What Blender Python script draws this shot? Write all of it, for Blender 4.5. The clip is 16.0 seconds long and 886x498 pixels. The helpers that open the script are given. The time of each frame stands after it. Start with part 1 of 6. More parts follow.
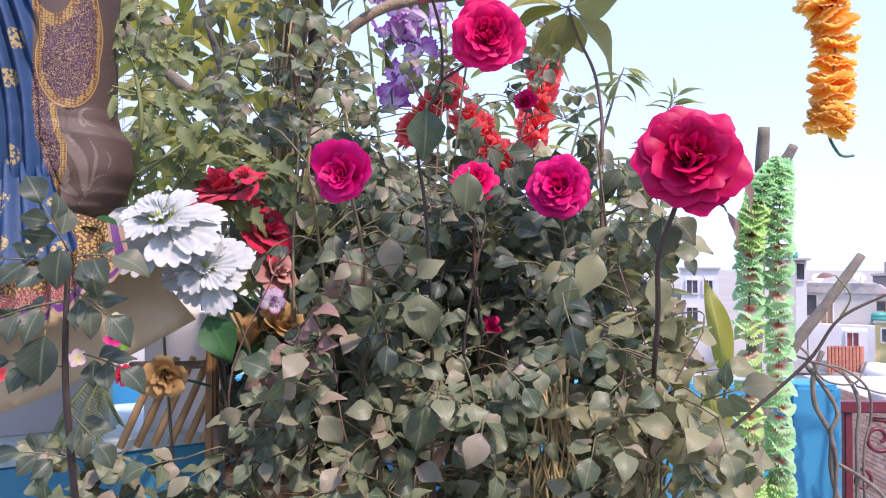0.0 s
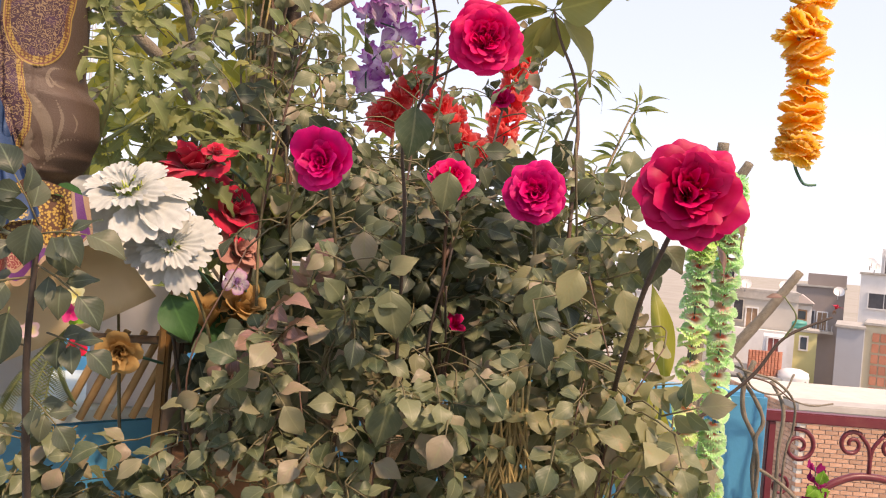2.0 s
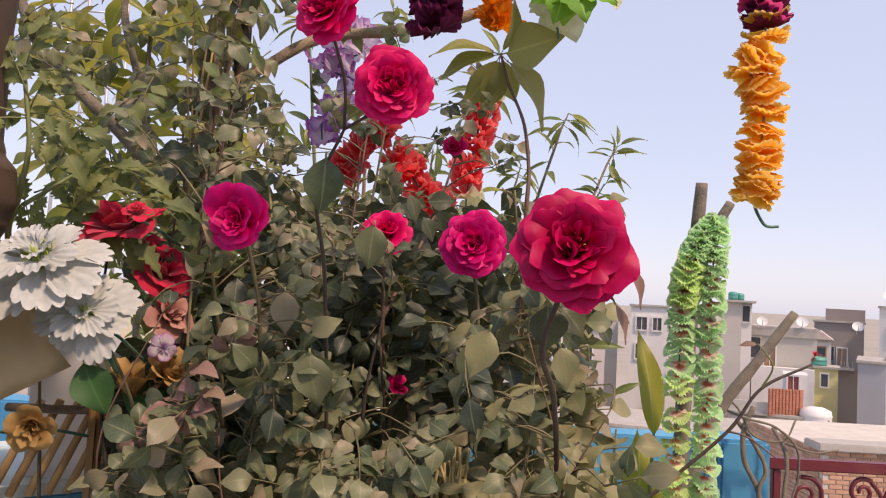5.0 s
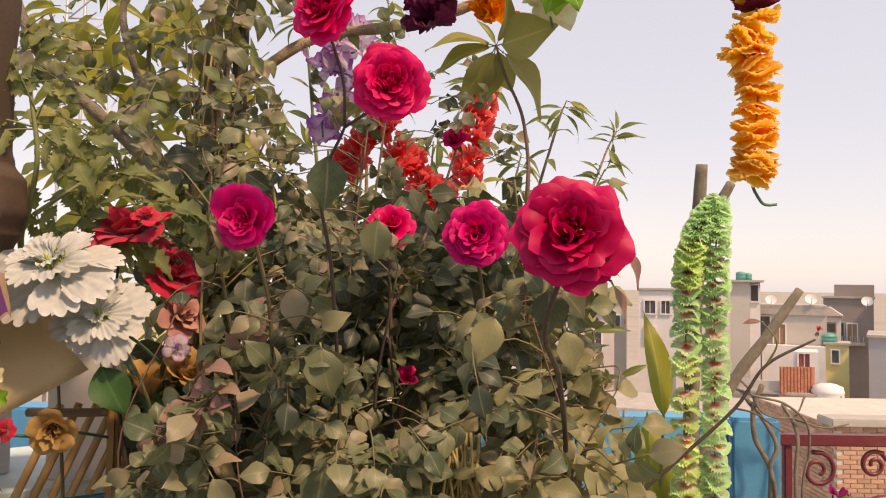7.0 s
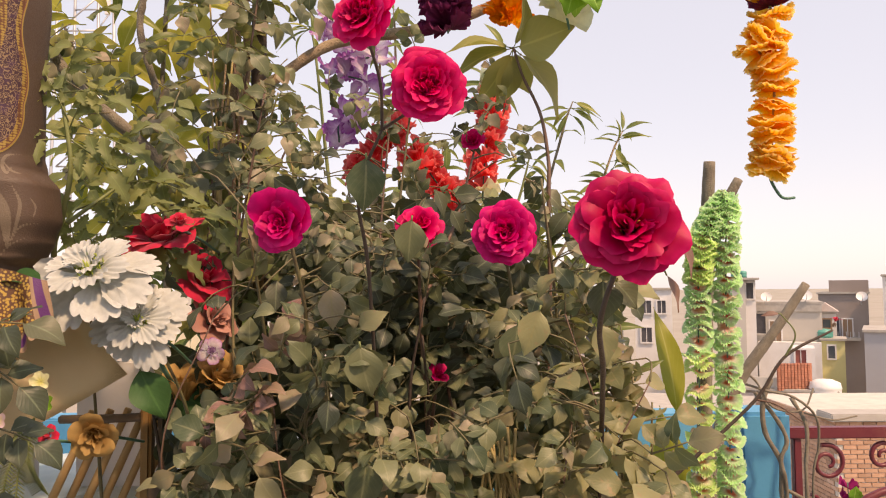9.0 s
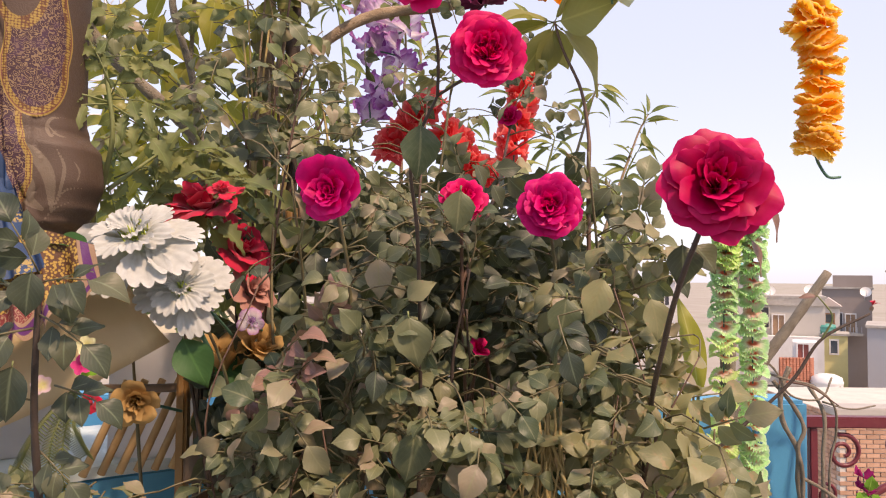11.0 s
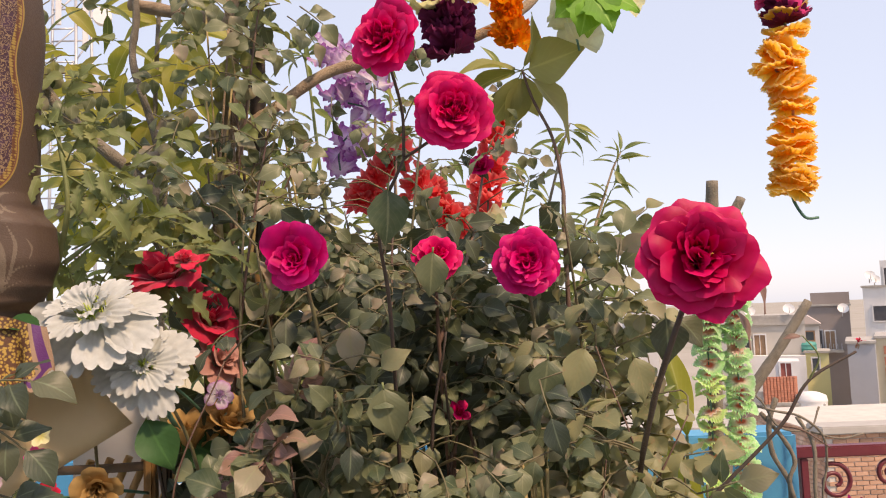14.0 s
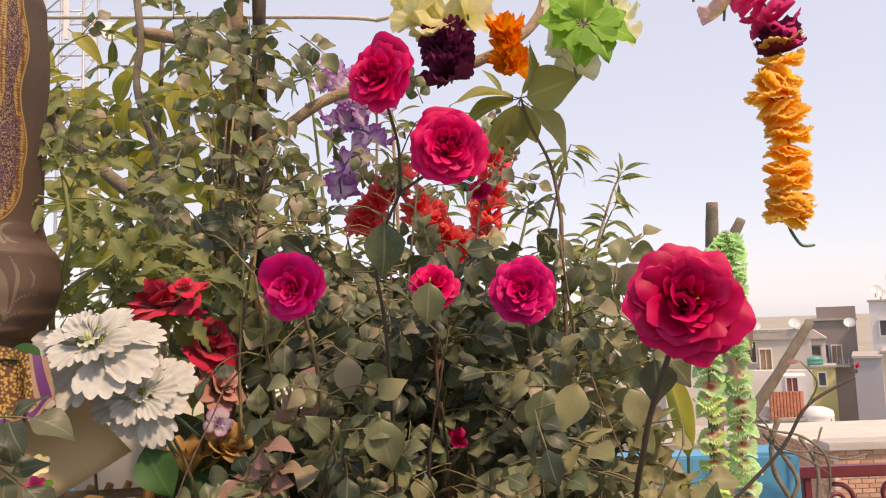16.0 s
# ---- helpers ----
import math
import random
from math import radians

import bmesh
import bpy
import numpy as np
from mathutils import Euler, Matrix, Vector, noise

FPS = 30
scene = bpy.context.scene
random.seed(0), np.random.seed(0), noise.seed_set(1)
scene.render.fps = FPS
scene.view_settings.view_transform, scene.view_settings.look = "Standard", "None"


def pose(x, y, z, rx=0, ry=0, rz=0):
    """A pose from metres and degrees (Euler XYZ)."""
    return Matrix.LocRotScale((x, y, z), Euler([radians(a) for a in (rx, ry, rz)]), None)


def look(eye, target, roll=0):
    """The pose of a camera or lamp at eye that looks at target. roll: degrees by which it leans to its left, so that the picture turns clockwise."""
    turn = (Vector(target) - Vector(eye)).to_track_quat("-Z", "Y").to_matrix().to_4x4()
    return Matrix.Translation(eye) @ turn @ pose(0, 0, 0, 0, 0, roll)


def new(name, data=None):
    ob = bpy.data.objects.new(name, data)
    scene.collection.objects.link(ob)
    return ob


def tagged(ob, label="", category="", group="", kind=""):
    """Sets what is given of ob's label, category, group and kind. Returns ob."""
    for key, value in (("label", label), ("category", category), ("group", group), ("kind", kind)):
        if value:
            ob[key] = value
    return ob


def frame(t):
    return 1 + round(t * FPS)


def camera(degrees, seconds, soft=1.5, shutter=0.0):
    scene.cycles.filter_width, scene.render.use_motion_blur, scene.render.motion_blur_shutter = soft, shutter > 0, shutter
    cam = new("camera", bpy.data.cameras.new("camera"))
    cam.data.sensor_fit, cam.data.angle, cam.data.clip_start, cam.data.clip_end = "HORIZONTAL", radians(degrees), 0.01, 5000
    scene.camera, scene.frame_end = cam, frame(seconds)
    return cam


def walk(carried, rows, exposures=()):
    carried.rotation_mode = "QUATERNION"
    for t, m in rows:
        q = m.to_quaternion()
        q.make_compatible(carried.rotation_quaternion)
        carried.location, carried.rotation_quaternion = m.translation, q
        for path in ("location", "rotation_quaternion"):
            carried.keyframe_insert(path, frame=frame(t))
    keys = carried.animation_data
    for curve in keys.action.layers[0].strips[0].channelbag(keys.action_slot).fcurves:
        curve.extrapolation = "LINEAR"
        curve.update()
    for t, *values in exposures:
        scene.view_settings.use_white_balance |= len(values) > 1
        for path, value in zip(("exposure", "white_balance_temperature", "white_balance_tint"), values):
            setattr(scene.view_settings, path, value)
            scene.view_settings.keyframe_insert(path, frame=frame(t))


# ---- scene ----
cam = camera(61.8, 16.0, soft=1.12)
PATH = [
    (0.0, (0.0645, 0.02, 1.414), (-0.0521, 2.0161, 1.4607), 0.2),
    (0.5, (0.0728, 0.018, 1.4237), (0.0125, 2.0164, 1.4776), 0.4),
    (1.0, (0.0688, 0.022, 1.4239), (0.0564, 2.0213, 1.4753), 0.7),
    (1.5, (0.0468, 0.024, 1.4245), (0.0148, 2.0235, 1.4576), 2.3),
    (2.0, (0.0281, 0.022, 1.4341), (0.068, 2.0216, 1.4309), 4.8),
    (2.5, (0.0244, 0.019, 1.4443), (-0.0163, 2.0185, 1.4225), 1.3),
    (3.0, (0.0386, 0.022, 1.4518), (-0.0507, 2.02, 1.4436), -1.4),
    (3.5, (0.0546, 0.027, 1.4503), (-0.0319, 2.0251, 1.434), -1.4),
    (4.0, (0.0617, 0.037, 1.4541), (-0.027, 2.035, 1.4639), 0.9),
    (4.5, (0.0865, 0.063, 1.4463), (0.0294, 2.06, 1.5401), 3.5),
    (5.0, (0.1187, 0.072, 1.4533), (0.1174, 2.0686, 1.5704), 3.2),
    (5.2, (0.1276, 0.074, 1.45), (0.1326, 2.0718, 1.5429), 3.1),
    (7.3, (0.1167, 0.045, 1.4524), (0.0947, 2.0425, 1.5491), 0.5),
    (7.5, (0.1129, 0.035, 1.4585), (0.0826, 2.0312, 1.5775), 0.2),
    (8.0, (0.102, 0.019, 1.4618), (0.0307, 2.0119, 1.6141), -1.8),
    (8.5, (0.0907, 0.029, 1.4522), (0.065, 2.024, 1.5911), -1.4),
    (8.7, (0.0856, 0.034, 1.4483), (0.0725, 2.03, 1.5738), -0.8),
    (10.8, (0.0369, 0.053, 1.4289), (0.0623, 2.0514, 1.5041), -0.0),
    (11.0, (0.0298, 0.05, 1.4251), (0.0202, 2.0485, 1.5024), 0.5),
    (11.5, (0.0245, 0.06, 1.4152), (0.0379, 2.0584, 1.4929), 1.5),
    (12.0, (0.0185, 0.062, 1.4154), (0.0261, 2.0602, 1.4992), 1.2),
    (12.5, (0.0206, 0.069, 1.4174), (0.0457, 2.0677, 1.4836), -0.2),
    (13.0, (0.022, 0.074, 1.4303), (0.0568, 2.0717, 1.5203), -1.6),
    (13.5, (0.0313, 0.083, 1.44), (0.108, 2.0797, 1.5257), -1.5),
    (14.0, (0.0378, 0.079, 1.4578), (0.0831, 2.0714, 1.6255), -2.01),
    (14.5, (0.0387, 0.076, 1.4538), (0.0529, 2.0691, 1.6195), -1.51),
    (15.0, (0.0441, 0.072, 1.4656), (0.0509, 2.0634, 1.6505), -2.01),
    (15.5, (0.0381, 0.066, 1.4658), (0.0511, 2.0567, 1.6585), -1.31),
    (16.0, (0.0464, 0.069, 1.4746), (0.0808, 2.0583, 1.6786), -1.91),
]
EXPO = [(0.0, 1.3, 6050, 34), (1.0, 1.13, 7150, 28), (2.0, 1.16, 8700, 30), (4.0, 1.27, 6900, 27), (4.5, 1.07, 6750, 25), (5.0, 0.71, 8000, 32), (8.0, 0.89, 10350, 32), (11.0, 1.03, 8550, 33), (12.5, 1.09, 7150, 30), (13.5, 1.01, 8050, 28), (14.5, 0.86, 8950, 30), (16.0, 0.86, 9150, 31)]
walk(cam, [(t, look(eye, target, roll)) for t, eye, target, roll in PATH], EXPO)

# ---- sky and sun ----
SUN_EL, SUN_AZ = radians(54), radians(138)      # azimuth from +y, towards +x
world = bpy.data.worlds.new("sky")
scene.world = world
world.use_nodes = True
wn = world.node_tree.nodes
sky = wn.new("ShaderNodeTexSky")
sky.sky_type, sky.sun_disc = "NISHITA", False
sky.sun_elevation, sky.sun_rotation = SUN_EL, SUN_AZ
sky.air_density, sky.dust_density, sky.ozone_density = 1.0, 0.7, 1.0
wn["Background"].inputs["Strength"].default_value = 0.175
haze = wn.new("ShaderNodeMix")                # thin even haze over the clear sky
haze.data_type = "RGBA"
haze.inputs[0].default_value = 0.8
haze.inputs[7].default_value = (1.76, 2.48, 3.4, 1)
world.node_tree.links.new(sky.outputs[0], haze.inputs[6])
world.node_tree.links.new(haze.outputs[2], wn["Background"].inputs["Color"])
sun_data = bpy.data.lights.new("sun", "SUN")
sun_data.energy, sun_data.angle, sun_data.color = 2.1, radians(5), (1.0, 0.88, 0.7)
sun = new("sun", sun_data)
sun_way = Vector((math.sin(SUN_AZ) * math.cos(SUN_EL), math.cos(SUN_AZ) * math.cos(SUN_EL), math.sin(SUN_EL)))
sun.matrix_world = look(tuple(sun_way * 30), (0, 0, 0))


# ---- materials ----
def nodes_of(name):
    m = bpy.data.materials.new(name)
    m.use_nodes = True
    t = m.node_tree
    return m, t, t.nodes, t.links, t.nodes["Principled BSDF"]


def mixed(t, fac, a, b):
    n = t.nodes.new("ShaderNodeMix")
    n.data_type = "RGBA"
    for sock, v in ((n.inputs[0], fac), (n.inputs[6], a), (n.inputs[7], b)):
        if isinstance(v, bpy.types.NodeSocket):
            t.links.new(v, sock)
        elif isinstance(v, (int, float)):
            sock.default_value = v
        else:
            sock.default_value = (*v, 1)
    return n.outputs[2]


def sums(t, op, a, b=0.0):
    n = t.nodes.new("ShaderNodeMath")
    n.operation = op
    for sock, v in ((n.inputs[0], a), (n.inputs[1], b)):
        if isinstance(v, bpy.types.NodeSocket):
            t.links.new(v, sock)
        else:
            sock.default_value = v
    return n.outputs[0]


def noisy(t, scale, detail=4, rough=0.6, coord="Object"):
    tc = t.nodes.new("ShaderNodeTexCoord")
    n = t.nodes.new("ShaderNodeTexNoise")
    n.inputs["Scale"].default_value, n.inputs["Detail"].default_value, n.inputs["Roughness"].default_value = scale, detail, rough
    t.links.new(tc.outputs[coord], n.inputs["Vector"])
    return n.outputs["Fac"]


def ramp(t, fac, lo, hi):
    n = t.nodes.new("ShaderNodeMapRange")
    n.inputs[1].default_value, n.inputs[2].default_value = lo, hi
    t.links.new(fac, n.inputs[0])
    return n.outputs[0]


def luck(t):
    a = t.nodes.new("ShaderNodeObjectInfo").outputs["Random"]
    b = t.nodes.new("ShaderNodeNewGeometry").outputs["Random Per Island"]
    return sums(t, "FRACT", sums(t, "ADD", sums(t, "MULTIPLY", a, 7.31), b))


def bumped(t, bsdf, height, strength, dist=0.002):
    n = t.nodes.new("ShaderNodeBump")
    n.inputs["Strength"].default_value, n.inputs["Distance"].default_value = strength, dist
    t.links.new(height, n.inputs["Height"])
    t.links.new(n.outputs[0], bsdf.inputs["Normal"])


def surface(name, c1, c2, rough=0.7, scale=30, fine=6.0, bump=0.3, metal=0.0, stain=None, vary=0.0, dist=0.002):
    """A solid surface with grain, broad patches and relief."""
    m, t, ns, ln, b = nodes_of(name)
    broad, grain = noisy(t, scale), noisy(t, scale * fine, 6)
    col = mixed(t, ramp(t, broad, 0.3, 0.7), c1, c2)
    if stain:
        col = mixed(t, sums(t, "MULTIPLY", ramp(t, noisy(t, scale * 0.35, 7, 0.7), 0.52, 0.72), 0.7), col, stain)
    if vary:
        hsv = ns.new("ShaderNodeHueSaturation")
        ln.new(col, hsv.inputs["Color"])
        ln.new(sums(t, "ADD", sums(t, "MULTIPLY", luck(t), vary), 1 - vary / 2), hsv.inputs["Value"])
        col = hsv.outputs[0]
    ln.new(col, b.inputs["Base Color"])
    ln.new(sums(t, "ADD", sums(t, "MULTIPLY", grain, 0.25), rough - 0.12), b.inputs["Roughness"])
    b.inputs["Metallic"].default_value = metal
    bumped(t, b, grain, bump, dist)
    return m


def thin(name, t, b, glow):
    """Lets light through a thin sheet: mixes a translucent share to the surface."""
    tr = t.nodes.new("ShaderNodeBsdfTranslucent")
    mx = t.nodes.new("ShaderNodeMixShader")
    mx.inputs[0].default_value = glow
    out = t.nodes["Material Output"]
    t.links.new(b.outputs[0], mx.inputs[1])
    t.links.new(tr.outputs[0], mx.inputs[2])
    t.links.new(mx.outputs[0], out.inputs["Surface"])
    return tr


def leafy(name, c1, c2, c3, glow=0.35, rough=0.55, rib=(0.35, 0.4, 0.16), spots=None, spread=1.0):
    """A leaf blade with midrib and side veins along its own length, each leaf of its own tint."""
    m, t, ns, ln, b = nodes_of(name)
    uv = ns.new("ShaderNodeUVMap")
    sep = ns.new("ShaderNodeSeparateXYZ")
    ln.new(uv.outputs[0], sep.inputs[0])
    across = sums(t, "ABSOLUTE", sums(t, "SUBTRACT", sep.outputs[0], 0.5))
    mid = ramp(t, across, 0.045, 0.01)
    side = sums(t, "SINE", sums(t, "SUBTRACT", sums(t, "MULTIPLY", sep.outputs[1], 46.0), sums(t, "MULTIPLY", across, 40.0)))
    vein = ramp(t, side, 0.75, 1.0)
    r = luck(t)
    col = mixed(t, ramp(t, r, 0.0, 0.6), c1, c2)
    col = mixed(t, sums(t, "MULTIPLY", ramp(t, r, 0.72, 1.0), spread), col, c3)
    col = mixed(t, sums(t, "MULTIPLY", ramp(t, noisy(t, 60, 4), 0.4, 0.75), 0.45), col, c2)
    if spots:
        col = mixed(t, sums(t, "MULTIPLY", ramp(t, noisy(t, 110, 3), 0.58, 0.68), 0.8), col, spots)
    col = mixed(t, sums(t, "MULTIPLY", vein, 0.1), col, rib)
    col = mixed(t, sums(t, "MULTIPLY", mid, 0.6), col, rib)
    ln.new(col, b.inputs["Base Color"])
    b.inputs["Roughness"].default_value = rough
    b.inputs["Specular IOR Level"].default_value = 0.4
    bumped(t, b, sums(t, "ADD", sums(t, "MULTIPLY", side, 0.35), sums(t, "MULTIPLY", noisy(t, 120, 4), 3.0)), 0.16, 0.0006)
    tr = thin(name, t, b, glow)
    warm = mixed(t, 0.35, col, (0.36, 0.38, 0.05))
    ln.new(warm, tr.inputs["Color"])
    return m


def petally(name, deep, edge, glow=0.3, rough=0.6, lo=0.25, hi=1.0, core=None, vary=0.25, lines=20.0, sheen=0.0, rim=None):
    """A petal or cloth flower: colour runs from its foot to its rim, with fine lengthwise creases."""
    m, t, ns, ln, b = nodes_of(name)
    uv = ns.new("ShaderNodeUVMap")
    sep = ns.new("ShaderNodeSeparateXYZ")
    ln.new(uv.outputs[0], sep.inputs[0])
    col = mixed(t, ramp(t, sep.outputs[1], lo, hi), deep, edge)
    if core:
        col = mixed(t, ramp(t, sep.outputs[1], lo, lo * 0.4), col, core)
    # paints highlights on rose and orange rims, dyed edges on lilac ones
    if rim:
        lit_dyed_rim = sums(t, "MULTIPLY", ramp(t, sep.outputs[1], 0.86, 1.0), ramp(t, noisy(t, 140, 3), 0.3, 0.6))
        col = mixed(t, lit_dyed_rim, col, rim)
    hsv = ns.new("ShaderNodeHueSaturation")
    ln.new(col, hsv.inputs["Color"])
    val = sums(t, "ADD", sums(t, "MULTIPLY", luck(t), vary), 1 - vary / 2)
    ln.new(sums(t, "MULTIPLY", val, sums(t, "ADD", sums(t, "MULTIPLY", noisy(t, 90, 5), 0.5), 0.75)), hsv.inputs["Value"])
    ln.new(hsv.outputs[0], b.inputs["Base Color"])
    b.inputs["Roughness"].default_value = rough
    b.inputs["Specular IOR Level"].default_value = 0.25
    b.inputs["Sheen Weight"].default_value = sheen
    crease = sums(t, "MULTIPLY", sums(t, "SINE", sums(t, "MULTIPLY", sep.outputs[0], lines * 6.28)), 1.0 if lines < 12 else 0.1)
    bumped(t, b, sums(t, "ADD", crease, sums(t, "MULTIPLY", noisy(t, 250, 4), 3.0)), 0.3 if lines < 12 else 0.05, 0.0007)
    tr = thin(name, t, b, glow)
    ln.new(hsv.outputs[0], tr.inputs["Color"])
    return m


ROSE_LEAF = leafy("rose_leaf", (0.05, 0.086, 0.048), (0.19, 0.207, 0.112), (0.34, 0.26, 0.19), 0.25, 0.44, (0.28, 0.29, 0.16))
DRY_LEAF = leafy("spotted_rose_leaf", (0.17, 0.185, 0.095), (0.3, 0.295, 0.155), (0.35, 0.28, 0.2), 0.34, 0.48, (0.32, 0.3, 0.15), (0.38, 0.26, 0.15))
RED_LEAF = leafy("young_red_leaf", (0.204, 0.112, 0.102), (0.296, 0.163, 0.143), (0.265, 0.194, 0.122), 0.3, 0.45, (0.449, 0.224, 0.184))
# dark green of sprig and sepals; inside the bush it paints in shade
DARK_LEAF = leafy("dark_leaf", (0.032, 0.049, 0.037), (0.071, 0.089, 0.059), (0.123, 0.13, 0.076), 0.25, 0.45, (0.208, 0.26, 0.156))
NARROW_LEAF = leafy("narrow_leaf", (0.084, 0.132, 0.042), (0.144, 0.192, 0.06), (0.312, 0.324, 0.072), 0.4, 0.4, (0.36, 0.384, 0.12))
MANGO_LEAF = leafy("mango_leaf", (0.192, 0.216, 0.06), (0.288, 0.288, 0.096), (0.384, 0.36, 0.12), 0.42, 0.4, (0.504, 0.456, 0.156))
YELLOW_LEAF = leafy("yellow_green_leaf", (0.26, 0.27, 0.03), (0.36, 0.34, 0.05), (0.42, 0.36, 0.1), 0.5, 0.45, (0.5, 0.47, 0.16))
TOMATO_LEAF = leafy("serrated_leaf", (0.12, 0.168, 0.066), (0.192, 0.228, 0.09), (0.288, 0.3, 0.108), 0.35, 0.55, (0.24, 0.336, 0.12))
CLOTH_LEAF = leafy("cloth_leaf", (0.09, 0.3, 0.025), (0.17, 0.44, 0.04), (0.26, 0.54, 0.07), 0.4, 0.6, (0.4, 0.68, 0.16))
DEEP_LEAF = leafy("deep_cloth_leaf", (0.013, 0.072, 0.019), (0.019, 0.098, 0.023), (0.033, 0.117, 0.033), 0.2, 0.58, (0.065, 0.195, 0.052))
CANE = surface("rose_cane", (0.132, 0.102, 0.06), (0.18, 0.168, 0.078), 0.6, 40, 8, 0.6)
BARK = surface("bark", (0.276, 0.192, 0.12), (0.432, 0.324, 0.216), 0.85, 35, 9, 0.9, stain=(0.144, 0.096, 0.072), dist=0.004)
GREY_BARK = surface("grey_bark", (0.17, 0.145, 0.11), (0.27, 0.235, 0.18), 0.85, 30, 10, 0.9, stain=(0.1, 0.085, 0.06), dist=0.004)
DARK_TWIG = surface("dark_twig", (0.045, 0.032, 0.026), (0.08, 0.055, 0.04), 0.7, 50, 6, 0.6)
RED_TWIG = surface("red_twig", (0.12, 0.06, 0.045), (0.17, 0.105, 0.07), 0.6, 50, 6, 0.4)
GREEN_STEM = surface("green_stem", (0.16, 0.2, 0.07), (0.22, 0.25, 0.1), 0.6, 50, 6, 0.3)
ROSE_MAGENTA = petally("magenta_rose_petal", (0.55, 0.001, 0.099), (0.748, 0.003, 0.176), 0.28, 0.55, rim=(0.858, 0.022, 0.242))
ROSE_PINK = petally("pink_rose_petal", (0.55, 0.001, 0.077), (0.77, 0.003, 0.132), 0.28, 0.55, rim=(0.88, 0.022, 0.187))
ROSE_CRIMSON = petally("crimson_rose_petal", (0.47, 0.001, 0.044), (0.572, 0.002, 0.083), 0.24, 0.5, rim=(0.682, 0.013, 0.132))
STAMEN = surface("stamen", (0.6, 0.35, 0.06), (0.7, 0.5, 0.12), 0.7, 300)
WHITE_PETAL = petally("white_cloth_petal", (0.364, 0.466, 0.223), (0.506, 0.532, 0.506), 0.22, 0.8, 0.08, 0.4, vary=0.12, rim=(0.587, 0.607, 0.587))
MUM_HEART = petally("pale_green_heart", (0.45, 0.55, 0.12), (0.7, 0.75, 0.35), 0.3, 0.7)
TAN_PETAL = petally("tan_cloth_petal", (0.27, 0.13, 0.04), (0.6, 0.38, 0.15), 0.3, 0.7, 0.2, 1.0, vary=0.2)
RED_PETAL = petally("red_velvet_petal", (0.42, 0.004, 0.022), (0.66, 0.01, 0.054), 0.2, 0.65, sheen=0.4)
ROSY_PETAL = petally("dusty_pink_petal", (0.36, 0.14, 0.11), (0.52, 0.27, 0.22), 0.25, 0.7)
# the pale yellow rim paints in sunlit edges
ORANGE_CLOTH = petally("orange_cloth", (0.97, 0.43, 0.02), (0.97, 0.57, 0.07), 0.62, 0.75, 0.3, 0.9, (0.9, 0.45, 0.04), 0.22, 5, rim=(0.95, 0.8, 0.42))
PINK_CLOTH = petally("pink_cloth", (0.7, 0.03, 0.2), (0.85, 0.1, 0.32), 0.5, 0.75, 0.3, 1.0, vary=0.2, lines=5)
PALE_CLOTH = petally("pale_pink_cloth", (0.75, 0.68, 0.3), (0.75, 0.55, 0.6), 0.5, 0.75, 0.2, 0.8, vary=0.1, lines=5)
LILAC_CLOTH = petally("lilac_cloth", (0.84, 0.78, 0.84), (0.7, 0.5, 0.73), 0.5, 0.75, 0.55, 0.9, vary=0.2, lines=5, rim=(0.4, 0.08, 0.42))
VIOLET_CLOTH = petally("violet_cloth", (0.76, 0.58, 0.78), (0.5, 0.2, 0.53), 0.5, 0.75, 0.4, 0.9, vary=0.3, lines=5, rim=(0.36, 0.07, 0.4))
PURPLE_CLOTH = petally("dark_purple_cloth", (0.1, 0.01, 0.045), (0.2, 0.025, 0.1), 0.25, 0.75, vary=0.3, lines=5)
DEEP_PINK = petally("deep_magenta_cloth", (0.2, 0.005, 0.07), (0.3, 0.012, 0.12), 0.3, 0.75, vary=0.3, lines=5)
SCARLET_CLOTH = petally("scarlet_cloth", (0.84, 0.06, 0.07), (0.88, 0.14, 0.14), 0.55, 0.75, vary=0.3, lines=5, rim=(0.92, 0.34, 0.3))
CREAM_CLOTH = petally("cream_green_cloth", (0.8, 0.8, 0.5), (0.72, 0.78, 0.55), 0.45, 0.75, vary=0.1, lines=5)
LEMON_CLOTH = petally("lemon_cloth", (0.66, 0.62, 0.16), (0.84, 0.82, 0.48), 0.45, 0.75, 0.0, 0.7, vary=0.15, lines=9)
MARIGOLD = petally("marigold_cloth", (0.9, 0.5, 0.03), (0.85, 0.2, 0.01), 0.4, 0.75, 0.2, 1.0, vary=0.2, lines=5)
GREEN_CLOTH = petally("green_white_cloth", (0.86, 0.86, 0.72), (0.48, 0.84, 0.42), 0.55, 0.75, 0.45, 0.85, (0.85, 0.2, 0.14), 0.3, 6, rim=(0.8, 0.92, 0.74))
LIME_CLOTH = petally("lime_white_cloth", (0.88, 0.88, 0.62), (0.58, 0.86, 0.32), 0.55, 0.75, 0.45, 0.85, (0.85, 0.32, 0.2), 0.3, 6, rim=(0.86, 0.92, 0.62))
CORAL_CLOTH = petally("coral_white_cloth", (0.85, 0.4, 0.3), (0.88, 0.78, 0.68), 0.5, 0.75, 0.45, 1.0, vary=0.25, lines=6)
THREAD = surface("green_wire", (0.05, 0.16, 0.11), (0.08, 0.22, 0.15), 0.5, 60)
ROPE = surface("rope", (0.55, 0.52, 0.46), (0.68, 0.65, 0.58), 0.9, 200, 3, 0.8)
BLUE_PAINT = surface("blue_paint", (0.036, 0.276, 0.48), (0.048, 0.324, 0.54), 0.55, 6, 14, 0.25, stain=(0.096, 0.396, 0.564))
